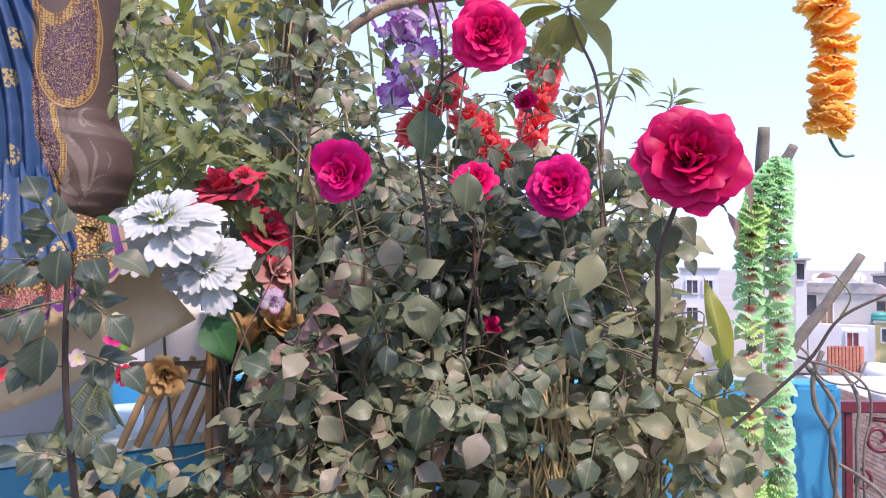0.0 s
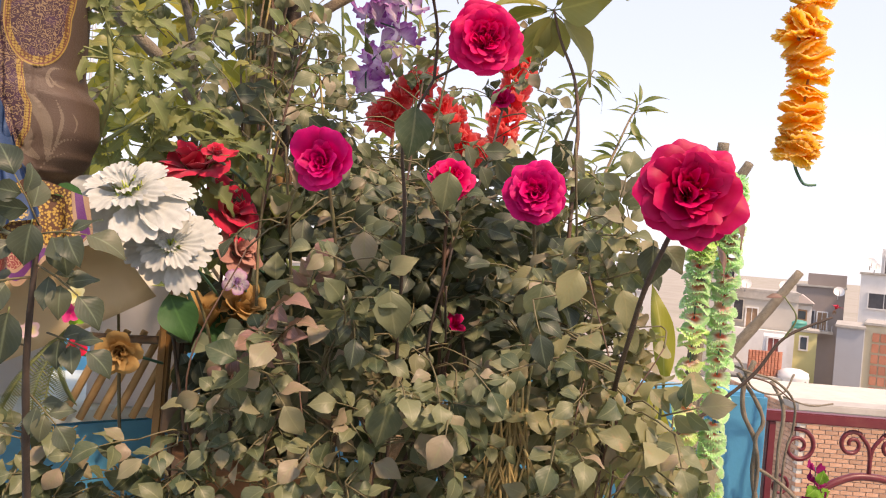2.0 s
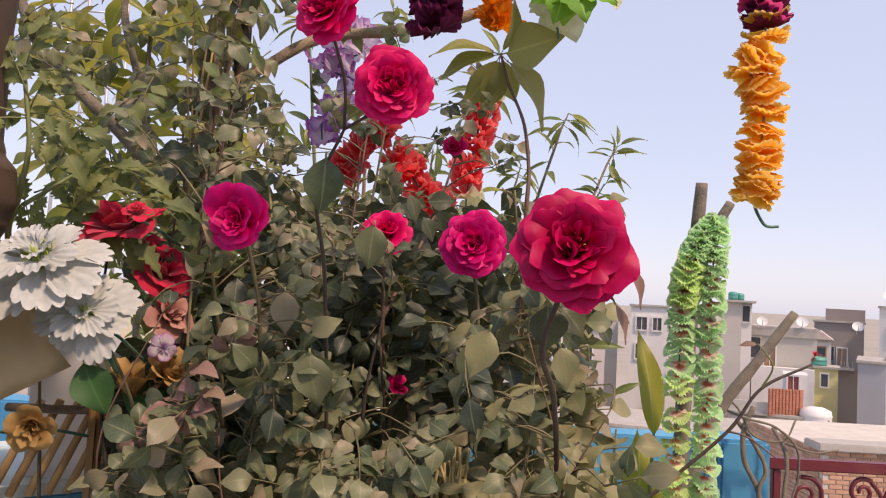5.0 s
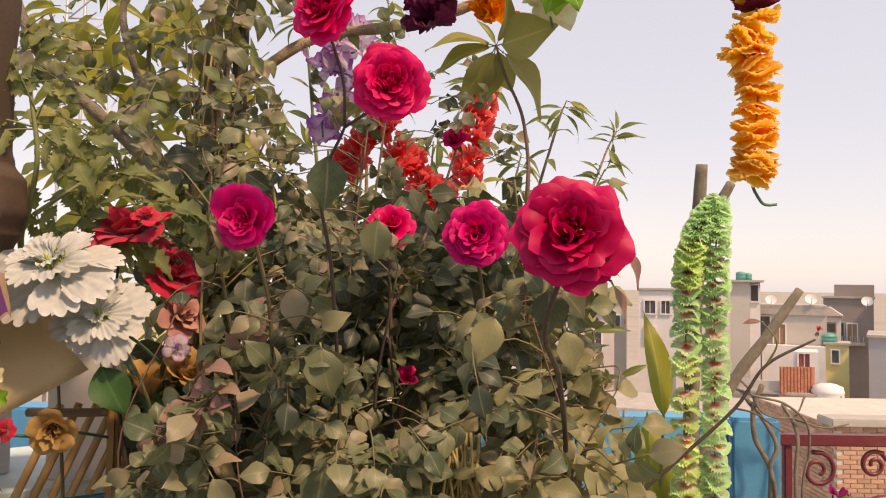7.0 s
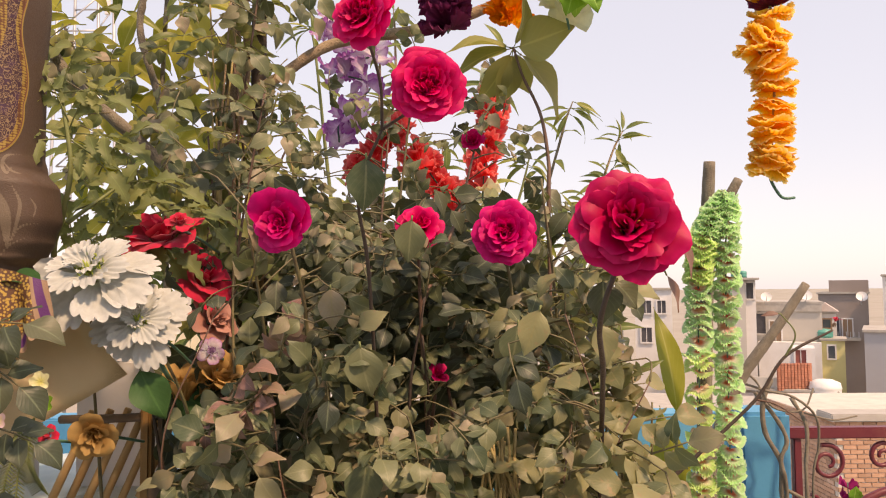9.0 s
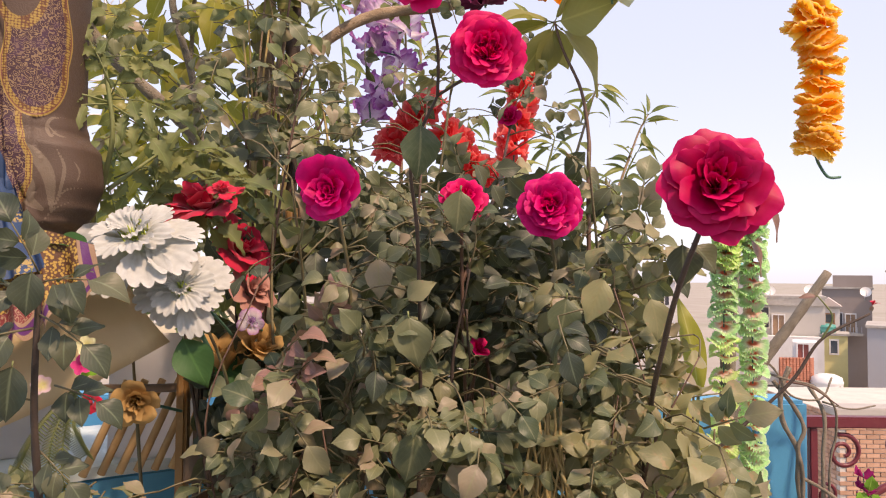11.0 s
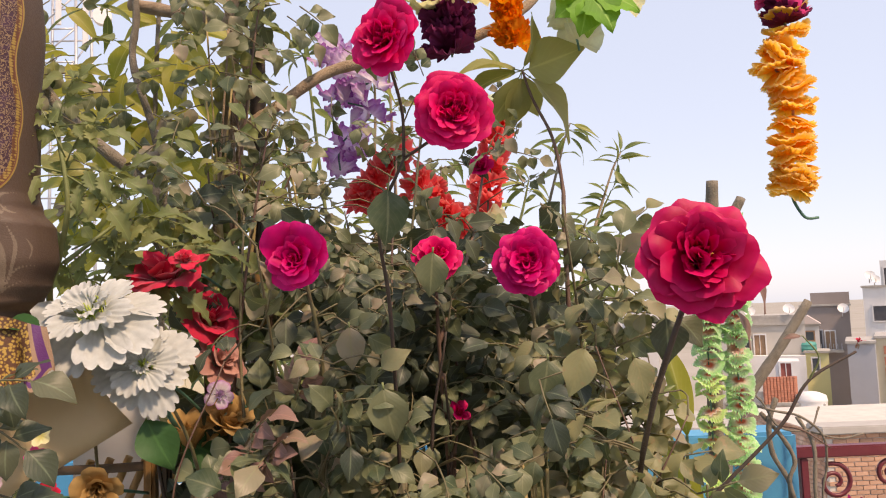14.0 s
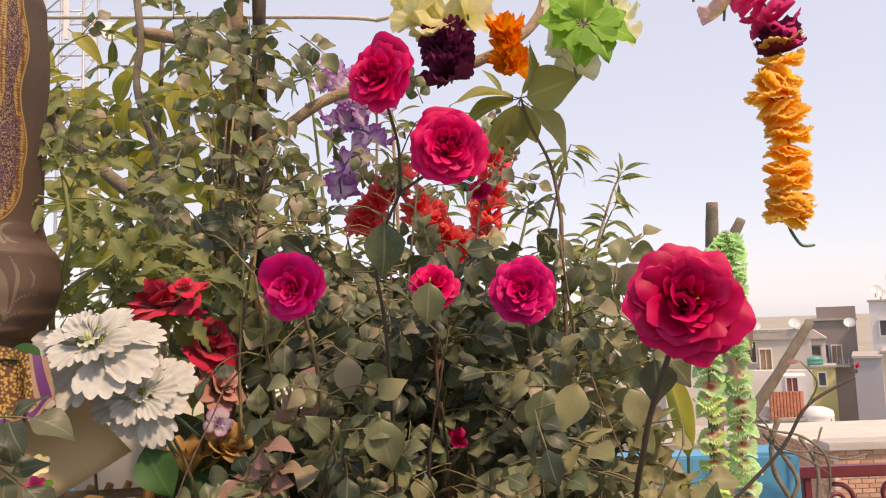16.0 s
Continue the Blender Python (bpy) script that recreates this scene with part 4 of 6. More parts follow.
for pts, r0, r1, m in (([(-0.225, 1.27, 0), (-0.232, 1.26, 1.2), (-0.228, 1.26, 1.7), (-0.225, 1.26, 2.3)], 0.013, 0.012, DARK_TWIG),
                       ([(-0.27, 1.25, 0), (-0.262, 1.22, 1.2), (-0.25, 1.22, 1.45), (-0.27, 1.23, 1.62), (-0.262, 1.24, 1.85), (-0.25, 1.24, 2.3)], 0.016, 0.009, BARK),
                       ([(-0.22, 1.2, 1.0), (-0.205, 1.19, 1.35), (-0.21, 1.19, 1.53)], 0.011, 0.01, GOLD_WOOD),
                       ([(-0.25, 1.22, 1.5), (-0.3, 1.25, 1.575), (-0.42, 1.25, 1.69), (-0.548, 1.25, 1.812), (-0.62, 1.26, 1.95)], 0.013, 0.008, GREY_BARK),
                       ([(-0.24, 1.24, 1.76), (-0.188, 1.25, 1.799), (-0.1, 1.27, 1.86), (0.05, 1.3, 1.895), (0.18, 1.32, 1.95), (0.263, 1.35, 2.042), (0.3, 1.37, 2.25)], 0.0095, 0.009, BARK),
                       ([(-0.467, 1.35, 2.014), (-0.336, 1.33, 1.979), (-0.25, 1.26, 1.94)], 0.0105, 0.013, BARK),
                       ([(-0.39, 1.32, 1.55), (-0.41, 1.32, 1.75), (-0.455, 1.33, 1.9), (-0.45, 1.33, 2.0), (-0.48, 1.34, 2.2)], 0.007, 0.006, GREY_BARK),
                       ([(-0.25, 1.22, 1.4), (-0.29, 1.2, 1.5), (-0.27, 1.2, 1.62)], 0.007, 0.004, BARK),
                       ([(-0.255, 1.24, 1.7), (-0.23, 1.2, 1.83), (-0.26, 1.2, 1.95), (-0.24, 1.2, 2.1)], 0.006, 0.004, BARK)):
    part("limb", tube(bmesh.new(), local(pts, c0), r0, r1, 9, 8, 0.1, int(r0 * 1e4)), m, climber)
small5 = [compound(600 + k, 5, 0.031, MANGO_LEAF if k == 5 else TOMATO_LEAF if k > 2 else ROSE_LEAF) for k in range(6)]
for k in range(170):
    p = Vector((-0.25 + rnd.gauss(0, 0.055), rnd.uniform(1.08, 1.3), rnd.uniform(1.42, 2.12))) if k % 3 else Vector((rnd.uniform(-0.62, -0.3), rnd.uniform(1.15, 1.35), 0))
    if not k % 3:
        p.z = 1.6 - 0.75 * (p.x + 0.3) + rnd.gauss(0, 0.1)
    way = (rnd.uniform(-1, 1), rnd.uniform(-0.7, 0.2), rnd.uniform(-0.8, 0.5))
    sheaf(climber, small5, "leaf", Matrix.Translation(-c0) @ stand(p, way, (rnd.uniform(-0.5, 0.5), -0.8, rnd.uniform(0.1, 0.9)), rnd.uniform(0.8, 1.25)))
# dry upright shoots round the trunk
for k in range(16):
    x = -0.245 + rnd.gauss(0, 0.035)
    z = rnd.uniform(1.2, 1.5)
    part("shoot", tube(bmesh.new(), local([(x, 1.17, z), (x + rnd.gauss(0, 0.012), 1.17, z + 0.15), (x + rnd.gauss(0, 0.03), 1.18, z + rnd.uniform(0.25, 0.6))], c0), 0.0035, 0.0015, 5, 5, 0.1, k), rnd.choice([RED_TWIG, BARK, STRAW]), climber)

# ---- narrow-leaved shrub at the back ----
shrub = thing("narrow_leaved_shrub", (0.0, 1.9, 0), "airy green shrub with narrow drooping leaves", "shrub")
s0 = Vector((0.0, 1.9, 0))
ymid = [single(240 + k, 0.095, 0.03, YELLOW_LEAF, 0.4, 0.6, 0.4, 8) for k in range(3)]
nar = [single(200 + k, 0.085, 0.016, NARROW_LEAF, 0.5, 0.6, 0.35, 8) for k in range(6)]
for tx, ty, tz in ((0.56, 2.0, 1.86), (0.53, 2.0, 1.76), (0.45, 1.95, 1.68), (0.42, 1.95, 1.93), (0.3, 1.9, 1.78), (0.47, 1.9, 1.55), (0.2, 1.85, 1.95), (0.08, 1.85, 1.8), (-0.08, 1.85, 2.05), (-0.25, 1.85, 2.1), (-0.42, 1.8, 2.0),
                   (-0.62, 1.8, 1.85), (-0.52, 1.75, 1.7), (-0.42, 1.7, 1.58), (-0.75, 1.75, 1.7), (-0.3, 1.8, 1.85), (-0.6, 1.7, 1.52), (0.36, 1.95, 1.6), (-0.15, 1.8, 1.7), (-0.05, 2.0, 2.2)):
    bx = tx * 0.45
    pts = [(bx, 1.9, 0), (bx + 0.02, 1.9, 0.9), ((bx + tx) / 2 + rnd.uniform(-0.04, 0.04), (1.9 + ty) / 2, 1.1 + 0.5 * (tz - 1.1)), (tx - 0.12 * (tx - bx), ty, tz - 0.08), (tx, ty, tz)]
    part("stem", tube(bmesh.new(), local(pts, s0), 0.008, 0.0016, 6, 6, 0.08, int(tx * 100)), rnd.choice([GREEN_STEM, BARK, GREY_BARK]), shrub)
    line = spline(pts, 10)
    for k in range(20):
        p = line[rnd.randint(21, len(line) - 1)]
        way = Vector((rnd.uniform(-1, 1), rnd.uniform(-0.7, 0.4), rnd.uniform(-0.7, 0.7)))
        sheaf(shrub, nar, "leaf", Matrix.Translation(-s0) @ stand(p, way, (rnd.uniform(-0.5, 0.5), -0.6, 0.6), rnd.uniform(0.7, 1.25)))
for k in range(70):
    p = Vector((rnd.uniform(-0.66, -0.28), rnd.uniform(1.35, 1.6), rnd.uniform(1.5, 2.15)))
    sheaf(shrub, nar if k % 3 else ymid, "leaf", Matrix.Translation(-s0) @ stand(p, (rnd.uniform(-1, 1), rnd.uniform(-0.6, 0.2), rnd.uniform(-0.9, 0.4)), (rnd.uniform(-0.5, 0.5), -0.7, 0.5), rnd.uniform(0.8, 1.3)))
haze = bmesh.new()
for k in range(420):
    p = Vector((rnd.uniform(-0.85, 0.5), rnd.uniform(1.6, 2.2), rnd.uniform(1.2, 1.62 if k % 5 else 2.0)))
    g = Matrix.Translation(p - s0) @ frame_of((rnd.uniform(-1, 1), rnd.uniform(-0.6, 0.3), rnd.uniform(-1, 0.6)), (rnd.uniform(-0.6, 0.6), -0.8, rnd.uniform(0, 1)))
    s = rnd.uniform(0.06, 0.1)
    if not (p.x > 0.22 and p.z > 1.62):
        blade(haze, s, s * 0.24, g, 0.4, 0.5, 0.05, 0.4, 0.0, 5)
tagged(part("small_leaves", haze, NARROW_LEAF, shrub, "many small green leaves"), kind="stuff")

# ---- mango saplings ----
mango = [single(300 + k, 0.135, 0.058, MANGO_LEAF, 0.3, 0.5, 0.45, 10) for k in range(4)]
mango_wide = [single(310 + k, 0.1, 0.07, MANGO_LEAF, 0.15, 0.5, 0.4, 10) for k in range(2)]
sap = thing("mango_sapling", (0.15, 1.06, 0.68), "slender sapling with long olive-green leaves", "sapling")
m0 = Vector((0.15, 1.06, 0.68))
part("stem", tube(bmesh.new(), local([(0.15, 1.06, 0.68), (0.22, 1.08, 1.3), (0.231, 1.1, 1.577), (0.233, 1.11, 1.63), (0.224, 1.12, 1.7), (0.2, 1.13, 1.76), (0.186, 1.13, 1.805)], m0), 0.0038, 0.0018, 7, 8, 0.06), RED_TWIG, sap)
for meshes, wx, wy, wz, fx, fy, fz, s in ((mango, -0.9, -0.05, 0.2, 0.1, -0.5, 0.8, 0.8), (mango, -0.95, 0.1, -0.15, 0.2, -0.7, 0.6, 0.75), (mango_wide, 0.85, -0.5, 0.12, -0.2, -0.9, -0.1, 0.95), (mango, 0.7, 0.05, -0.62, 0.5, -0.7, 0.5, 0.98),
                                          (mango, -0.42, 0.0, -0.85, 0.5, -0.8, 0.2, 0.75), (mango, -0.15, 0.15, -0.95, 0.3, -0.9, 0.1, 0.7), (mango, 0.4, -0.3, 0.8, 0.8, -0.5, 0.0, 0.62), (mango, 0.3, 0.3, -0.8, -0.3, -0.8, 0.2, 0.6)):
    sheaf(sap, meshes, "leaf", Matrix.Translation(-m0) @ stand((0.186, 1.13, 1.803), (wx, wy, wz), (fx, fy, fz), s))
sap2 = thing("mango_sapling", (-0.5, 1.62, 0), "sapling with broad sunlit yellow-green leaves", "sapling")
m1 = Vector((-0.5, 1.62, 0))
ymango = [single(320 + k, 0.15, 0.052, YELLOW_LEAF, 0.3, 0.5, 0.45, 10) for k in range(4)]
part("stem", tube(bmesh.new(), local([(-0.5, 1.62, 0), (-0.5, 1.6, 1.2), (-0.49, 1.55, 1.6), (-0.48, 1.5, 1.83), (-0.47, 1.5, 2.1)], m1), 0.008, 0.004, 7, 8, 0.06), GREY_BARK, sap2)
part("stem", tube(bmesh.new(), local([(-0.49, 1.55, 1.6), (-0.6, 1.5, 1.8), (-0.68, 1.5, 1.98)], m1), 0.005, 0.003, 7, 6, 0.06), GREY_BARK, sap2)
for cx, cz, n in ((-0.48, 1.83, 9), (-0.43, 1.92, 6), (-0.66, 1.97, 7), (-0.53, 1.68, 6), (-0.45, 2.02, 7), (-0.62, 1.83, 6), (-0.36, 1.75, 5), (-0.58, 1.92, 5), (-0.64, 1.7, 5), (-0.55, 1.6, 5), (-0.45, 1.58, 4)):
    for k in range(n):
        a = 6.28 * k / n + rnd.uniform(-0.3, 0.3)
        sheaf(sap2, ymango, "leaf", Matrix.Translation(-m1) @ stand((cx + rnd.uniform(-0.02, 0.02), 1.5, cz + rnd.uniform(-0.03, 0.03)), (math.cos(a), rnd.uniform(-0.4, 0.2), 0.7 * math.sin(a) - 0.3), (rnd.uniform(-0.3, 0.3), -0.8, 0.6), rnd.uniform(0.6, 1.0)))

# ---- serrated-leaf plant beside the statue ----
tom = thing("tomato_plant", (-0.42, 1.46, 0), "green plant with serrated compound leaves", "plant")
t0 = Vector((-0.42, 1.46, 0))
part("stem", tube(bmesh.new(), local([(-0.42, 1.46, 0), (-0.45, 1.44, 1.15), (-0.45, 1.15, 1.35), (-0.425, 1.0, 1.48), (-0.39, 0.95, 1.54), (-0.372, 0.93, 1.6), (-0.386, 0.93, 1.69)], t0), 0.0055, 0.0025, 8, 8, 0.05), GREEN_STEM, tom)
part("stem", tube(bmesh.new(), local([(-0.39, 0.96, 1.53), (-0.36, 1.0, 1.57), (-0.33, 1.02, 1.6)], t0), 0.003, 0.0015, 7, 6, 0.05), GREEN_STEM, tom)
part("stem", tube(bmesh.new(), local([(-0.435, 1.01, 1.44), (-0.36, 1.0, 1.5), (-0.3, 0.99, 1.54)], t0), 0.004, 0.002, 7, 6, 0.05), GREEN_STEM, tom)


def serrated(seed):
    q = random.Random(seed)
    bm = bmesh.new()
    tube(bm, [(0, 0, 0), (0, 0.05, 0.004), (0, 0.09, -0.008)], 0.0015, 0.001, 4, 2, m=1)
    for k, y in enumerate((0.035, 0.06)):
        for s in (-1, 1):
            blade(bm, 0.05 * q.uniform(0.8, 1.1), 0.02, Matrix.Translation((0, y, 0.002)) @ pose(0, 0, 0, -10, s * 10, -s * q.uniform(45, 65)), 0.4, 0.6, 0.12, 0.4, 0.28, 12)
    blade(bm, 0.065, 0.027, Matrix.Translation((0, 0.085, -0.006)) @ pose(0, 0, 0, -15), 0.4, 0.6, 0.12, 0.4, 0.28, 12)
    return mesh_of("leaf", bm, [TOMATO_LEAF, GREEN_STEM])


ser = [serrated(k) for k in range(5)]
for x, y, z, wx, wz, s in ((-0.386, 0.93, 1.683, -0.9, 0.3, 0.75), (-0.386, 0.93, 1.68, -1, -0.05, 0.7), (-0.384, 0.93, 1.686, 0.9, -0.05, 0.7), (-0.384, 0.93, 1.69, 0.4, 0.8, 0.65), (-0.376, 0.93, 1.632, -1, 0.12, 0.85), (-0.376, 0.93, 1.63, -0.9, -0.25, 0.75),
                           (-0.375, 0.93, 1.636, 0.9, -0.15, 0.85), (-0.375, 0.93, 1.63, 0.7, -0.5, 0.8), (-0.375, 0.93, 1.64, 0.5, 0.7, 0.7), (-0.375, 0.93, 1.65, -0.3, 0.8, 0.7),
                           (-0.36, 0.98, 1.5, 0.6, 0.6, 0.8), (-0.33, 0.98, 1.52, 0.9, -0.3, 0.9), (-0.3, 0.98, 1.54, 0.9, 0.1, 0.9),
                           (-0.31, 0.98, 1.535, 0.7, -0.7, 0.8), (-0.38, 0.98, 1.48, -0.2, 0.9, 0.7), (-0.34, 0.98, 1.51, 0.2, 0.9, 0.8), (-0.4, 1.0, 1.55, 0.9, 0.2, 0.9), (-0.4, 1.0, 1.52, 0.7, -0.3, 0.8), (-0.36, 1.0, 1.56, 0.8, 0.4, 0.8), (-0.34, 1.02, 1.59, 0.9, -0.1, 0.85), (-0.38, 1.02, 1.6, 0.5, 0.6, 0.8), (-0.28, 1.02, 1.56, 0.8, -0.4, 0.8), (-0.37, 1.0, 1.535, 0.9, -0.2, 0.8), (-0.3, 1.0, 1.5, 0.6, 0.5, 0.7)):
    sheaf(tom, ser, "leaf", Matrix.Translation(-t0) @ stand((x, y, z), (wx, -0.5 if wx < -0.5 else -0.2, wz), (0, -0.6, 0.8), s))
# ---- broad yellow leaves before the pillar ----
canna = thing("canna_plant", (0.62, 1.92, 0), "broad yellowing leaves of a tall plant", "plant")
k0 = Vector((0.62, 1.92, 0))
for pts, ln_, w, wx, m, up in (((0.61, 1.86, 0.86), 0.3, 0.12, 0.12, YELLOW_LEAF, 1), ((0.65, 1.88, 1.14), 0.27, 0.07, -0.05, YELLOW_LEAF, 1), ((0.585, 1.87, 0.8), 0.3, 0.08, -0.1, MANGO_LEAF, 1), ((0.66, 1.87, 0.75), 0.3, 0.08, 0.1, MANGO_LEAF, 1)):
    bm = blade(bmesh.new(), ln_, w, Matrix.Translation(Vector(pts) - k0) @ frame_of((wx, 0.1, up), (0.25, -1, 0.2)), 0.25, 0.3, 0.06, 0.4, 0.0, 14)
    part("leaf", bm, m, canna)
    part("stalk", tube(bmesh.new(), local([(0.62, 1.92, 0), pts], k0), 0.006, 0.004, 7, 2), GREEN_STEM, canna)

# ---- cloth garlands ----
orange = [ruffle(k, 0.0285 * rnd.uniform(0.94, 1.08), 22, 0.06, rnd.uniform(0.25, 0.55) * (-1 if k % 3 else 1), 0.1, ORANGE_CLOTH, wave=0.12) for k in range(9)]
garland("orange_garland", [(0.527, 1.03, 1.833), (0.526, 1.03, 1.79), (0.508, 1.03, 1.767), (0.528, 1.03, 1.738), (0.528, 1.03, 1.695), (0.523, 1.03, 1.65), (0.524, 1.03, 1.62), (0.517, 1.03, 1.597)], [orange[k % 9] for k in range(40)], 0.25, "orange cloth garland hanging from a cord", tilt=15, thread=STRAW, front=0.12)
solid("wire_hook", tube(bmesh.new(), [(0.518, 1.03, 1.6), (0.522, 1.03, 1.583), (0.532, 1.03, 1.566), (0.54, 1.03, 1.562), (0.552, 1.03, 1.563)], 0.0022, 0.0018, 6, 5), THREAD, "bent green wire end below the garland", "wire")
pinks = [ruffle(20 + k, 0.034 * rnd.uniform(0.9, 1.1), 12, 0.2, 0.3, 0.12, PINK_CLOTH) for k in range(4)]
garland("pink_garland", [(0.482, 1.03, 1.93), (0.507, 1.03, 1.9), (0.522, 1.03, 1.872), (0.526, 1.03, 1.845)], [pinks[k % 4] for k in range(8)], 0.3, "pink cloth garland above the orange one", tilt=30, front=0.25)
dark_ring = [ruffle(30 + k, 0.029, 12, 0.15, 0.4, 0.12, PURPLE_CLOTH) for k in range(2)]
garland("purple_garland_end", [(0.528, 1.03, 1.85), (0.527, 1.03, 1.822)], dark_ring + dark_ring, 0.1, "dark purple cloth rings between two garlands", tilt=22)
garland("pale_flower", [(0.462, 1.03, 1.93), (0.454, 1.03, 1.872)], [ruffle(35, 0.034, 10, 0.2, 0.5, 0.15, PALE_CLOTH), ruffle(36, 0.03, 10, 0.2, 0.6, 0.15, PALE_CLOTH)], 0.1, "pale pink cloth flower with a yellow heart", tilt=40)
garland("dark_red_flower", [(0.417, 1.03, 1.95), (0.414, 1.03, 1.9)], [ruffle(37, 0.022, 6, 0.3, 0.7, 0.15, RED_PETAL), ruffle(38, 0.02, 6, 0.3, 0.8, 0.15, RED_PETAL)], 0.1, "dark red cloth flower", tilt=25)
# the line that they all hang from
solid("washing_line", tube(bmesh.new(), [(-1.6, 1.42, 2.1), (-0.203, 1.45, 2.076), (-0.001, 1.45, 2.073), (0.5, 1.25, 2.1), (1.8, 0.6, 2.2)], 0.0042, 0.0042, 7, 10), ROPE, "stretched twisted pale rope", "rope")

greens = [ruffle(40 + k, 0.031 * rnd.uniform(0.88, 1.1), 30, 0.2, rnd.uniform(-0.4, 0.2), 0.18, GREEN_CLOTH, wave=0.24) for k in range(6)]
limes = [ruffle(50 + k, 0.032 * rnd.uniform(0.88, 1.1), 30, 0.2, rnd.uniform(-0.4, 0.2), 0.18, LIME_CLOTH, wave=0.24) for k in range(6)]
cores = [ruffle(56 + k, 0.021 * rnd.uniform(0.85, 1.1), 12, 0.2, -0.1, 0.15, CORAL_CLOTH) for k in range(4)]
garland("green_garland", [(0.706, 1.715, 1.655), (0.69, 1.71, 1.6), (0.662, 1.71, 1.53), (0.651, 1.71, 1.39), (0.65, 1.71, 0.98), (0.664, 1.71, 0.86)], [cores[k % 4] if k % 6 == 1 else (greens if k < 46 or 72 < k < 88 else limes)[k % 6] for k in range(134)], 0.45, "green and white cloth garland looped over a sawn branch", "green garlands", 16, front=0.24, taper=22)
garland("green_garland", [(0.713, 1.715, 1.665), (0.718, 1.71, 1.6), (0.714, 1.71, 1.39), (0.714, 1.71, 0.98), (0.716, 1.71, 0.78)], [cores[k % 3] if k % 7 == 2 else (limes if k > 108 and k % 3 else greens)[k % 6] for k in range(138)], 0.45, "green and white cloth garland looped over a sawn branch", "green garlands", 16, seed=9, front=0.24, taper=20)

lilacs = [ruffle(60 + k, 0.042 * rnd.uniform(0.8, 1.1), 18, 0.16, 0.4, 0.16, LILAC_CLOTH, wave=0.3) for k in range(4)]
violets = [ruffle(64 + k, 0.036 * rnd.uniform(0.7, 1.1), 18, 0.2, 0.5, 0.2, VIOLET_CLOTH, wave=0.35) for k in range(4)]
garland("lilac_garland", [(-0.125, 1.41, 1.95), (-0.115, 1.4, 1.915), (-0.045, 1.385, 1.88), (-0.12, 1.4, 1.85), (-0.05, 1.385, 1.82), (-0.11, 1.4, 1.765), (-0.112, 1.4, 1.71)],
        [lilacs[0], lilacs[1], violets[0], lilacs[2], lilacs[3], lilacs[1], violets[1], violets[2], lilacs[0], lilacs[2], violets[3], lilacs[3], violets[0], violets[1], violets[2]], 0.3, "lilac and purple frilled cloth garland", tilt=40, seed=4, front=0.55)
purples = [ruffle(70 + k, 0.046 * rnd.uniform(0.8, 1.1), 18, 0.2, 0.4, 0.2, PURPLE_CLOTH) for k in range(4)]
garland("purple_cloth_flower", [(0.082, 1.24, 1.945), (0.084, 1.24, 1.91), (0.09, 1.24, 1.865)], [purples[k % 4] for k in range(12)], 0.3, "dark purple frilled cloth flower", tilt=28, seed=5)
lemons = [ruffle(80 + k, 0.042 * rnd.uniform(0.9, 1.1), 10, 0.14, 0.25, 0.16, LEMON_CLOTH) for k in range(4)]
for x, z, seed in ((0.035, 1.985, 6), (0.12, 1.985, 7), (0.06, 1.95, 8)):
    garland("lemon_cloth_flower", [(x, 1.27, z + 0.05), (x, 1.23, z), (x, 1.225, z - 0.02)], [lemons[(seed + k) % 4] for k in range(3)], 0.3, "lemon-yellow cloth daisy on the branch", "lemon daisies", 45, seed=seed)
creams = [ruffle(90 + k, 0.034 * rnd.uniform(0.9, 1.1), 9, 0.3, 0.35, 0.14, CREAM_CLOTH) for k in range(3)]
golds = [ruffle(95 + k, 0.03 * rnd.uniform(0.6, 1.05), 15, 0.3, 0.6, 0.25, MARIGOLD) for k in range(6)]
garland("marigold_flower", [(0.176, 1.21, 1.94), (0.182, 1.21, 1.9), (0.196, 1.21, 1.868)], [golds[k % 6] for k in range(15)], 0.35, "orange and yellow cloth marigold", tilt=40, seed=11, front=0.6)
garland("cream_garland", [(0.255, 1.1, 1.93), (0.257, 1.1, 1.87), (0.265, 1.1, 1.82)], [creams[k % 3] for k in range(5)], 0.3, "cream-white cloth flowers on a cord", tilt=40, seed=12)
garland("cream_garland", [(0.3, 1.05, 1.95), (0.31, 1.05, 1.9), (0.305, 1.05, 1.86)], [creams[k % 3] for k in range(4)], 0.3, "cream-white cloth flowers on a cord", tilt=50, seed=13)
scarlets = [ruffle(110 + k, 0.033 * rnd.uniform(0.7, 1.1), 16, 0.3, 0.4, 0.2, SCARLET_CLOTH, wave=0.4) for k in range(6)]
garland("red_garland", [(0.186, 1.48, 1.85), (0.178, 1.48, 1.8), (0.162, 1.48, 1.7), (0.155, 1.48, 1.59)], [creams[k % 3] for k in range(4)] + [scarlets[k % 6] for k in range(14)] + [creams[k % 3] for k in range(3)], 0.3, "red and cream cloth garland", tilt=25, seed=14, front=0.2)
garland("red_cloth_flowers", [(0.0, 1.44, 1.76), (-0.02, 1.43, 1.73), (-0.06, 1.43, 1.69), (-0.09, 1.43, 1.65)], [scarlets[k % 6] for k in range(11)], 0.35, "scarlet frilled cloth flowers on a cord", tilt=40, seed=15, front=0.5)
garland("red_cloth_flowers", [(0.02, 1.42, 1.70), (0.045, 1.42, 1.675), (0.08, 1.42, 1.63), (0.12, 1.43, 1.61)], [scarlets[(k + 2) % 6] for k in range(10)], 0.35, "scarlet frilled cloth flowers on a cord", tilt=40, seed=16, front=0.5)
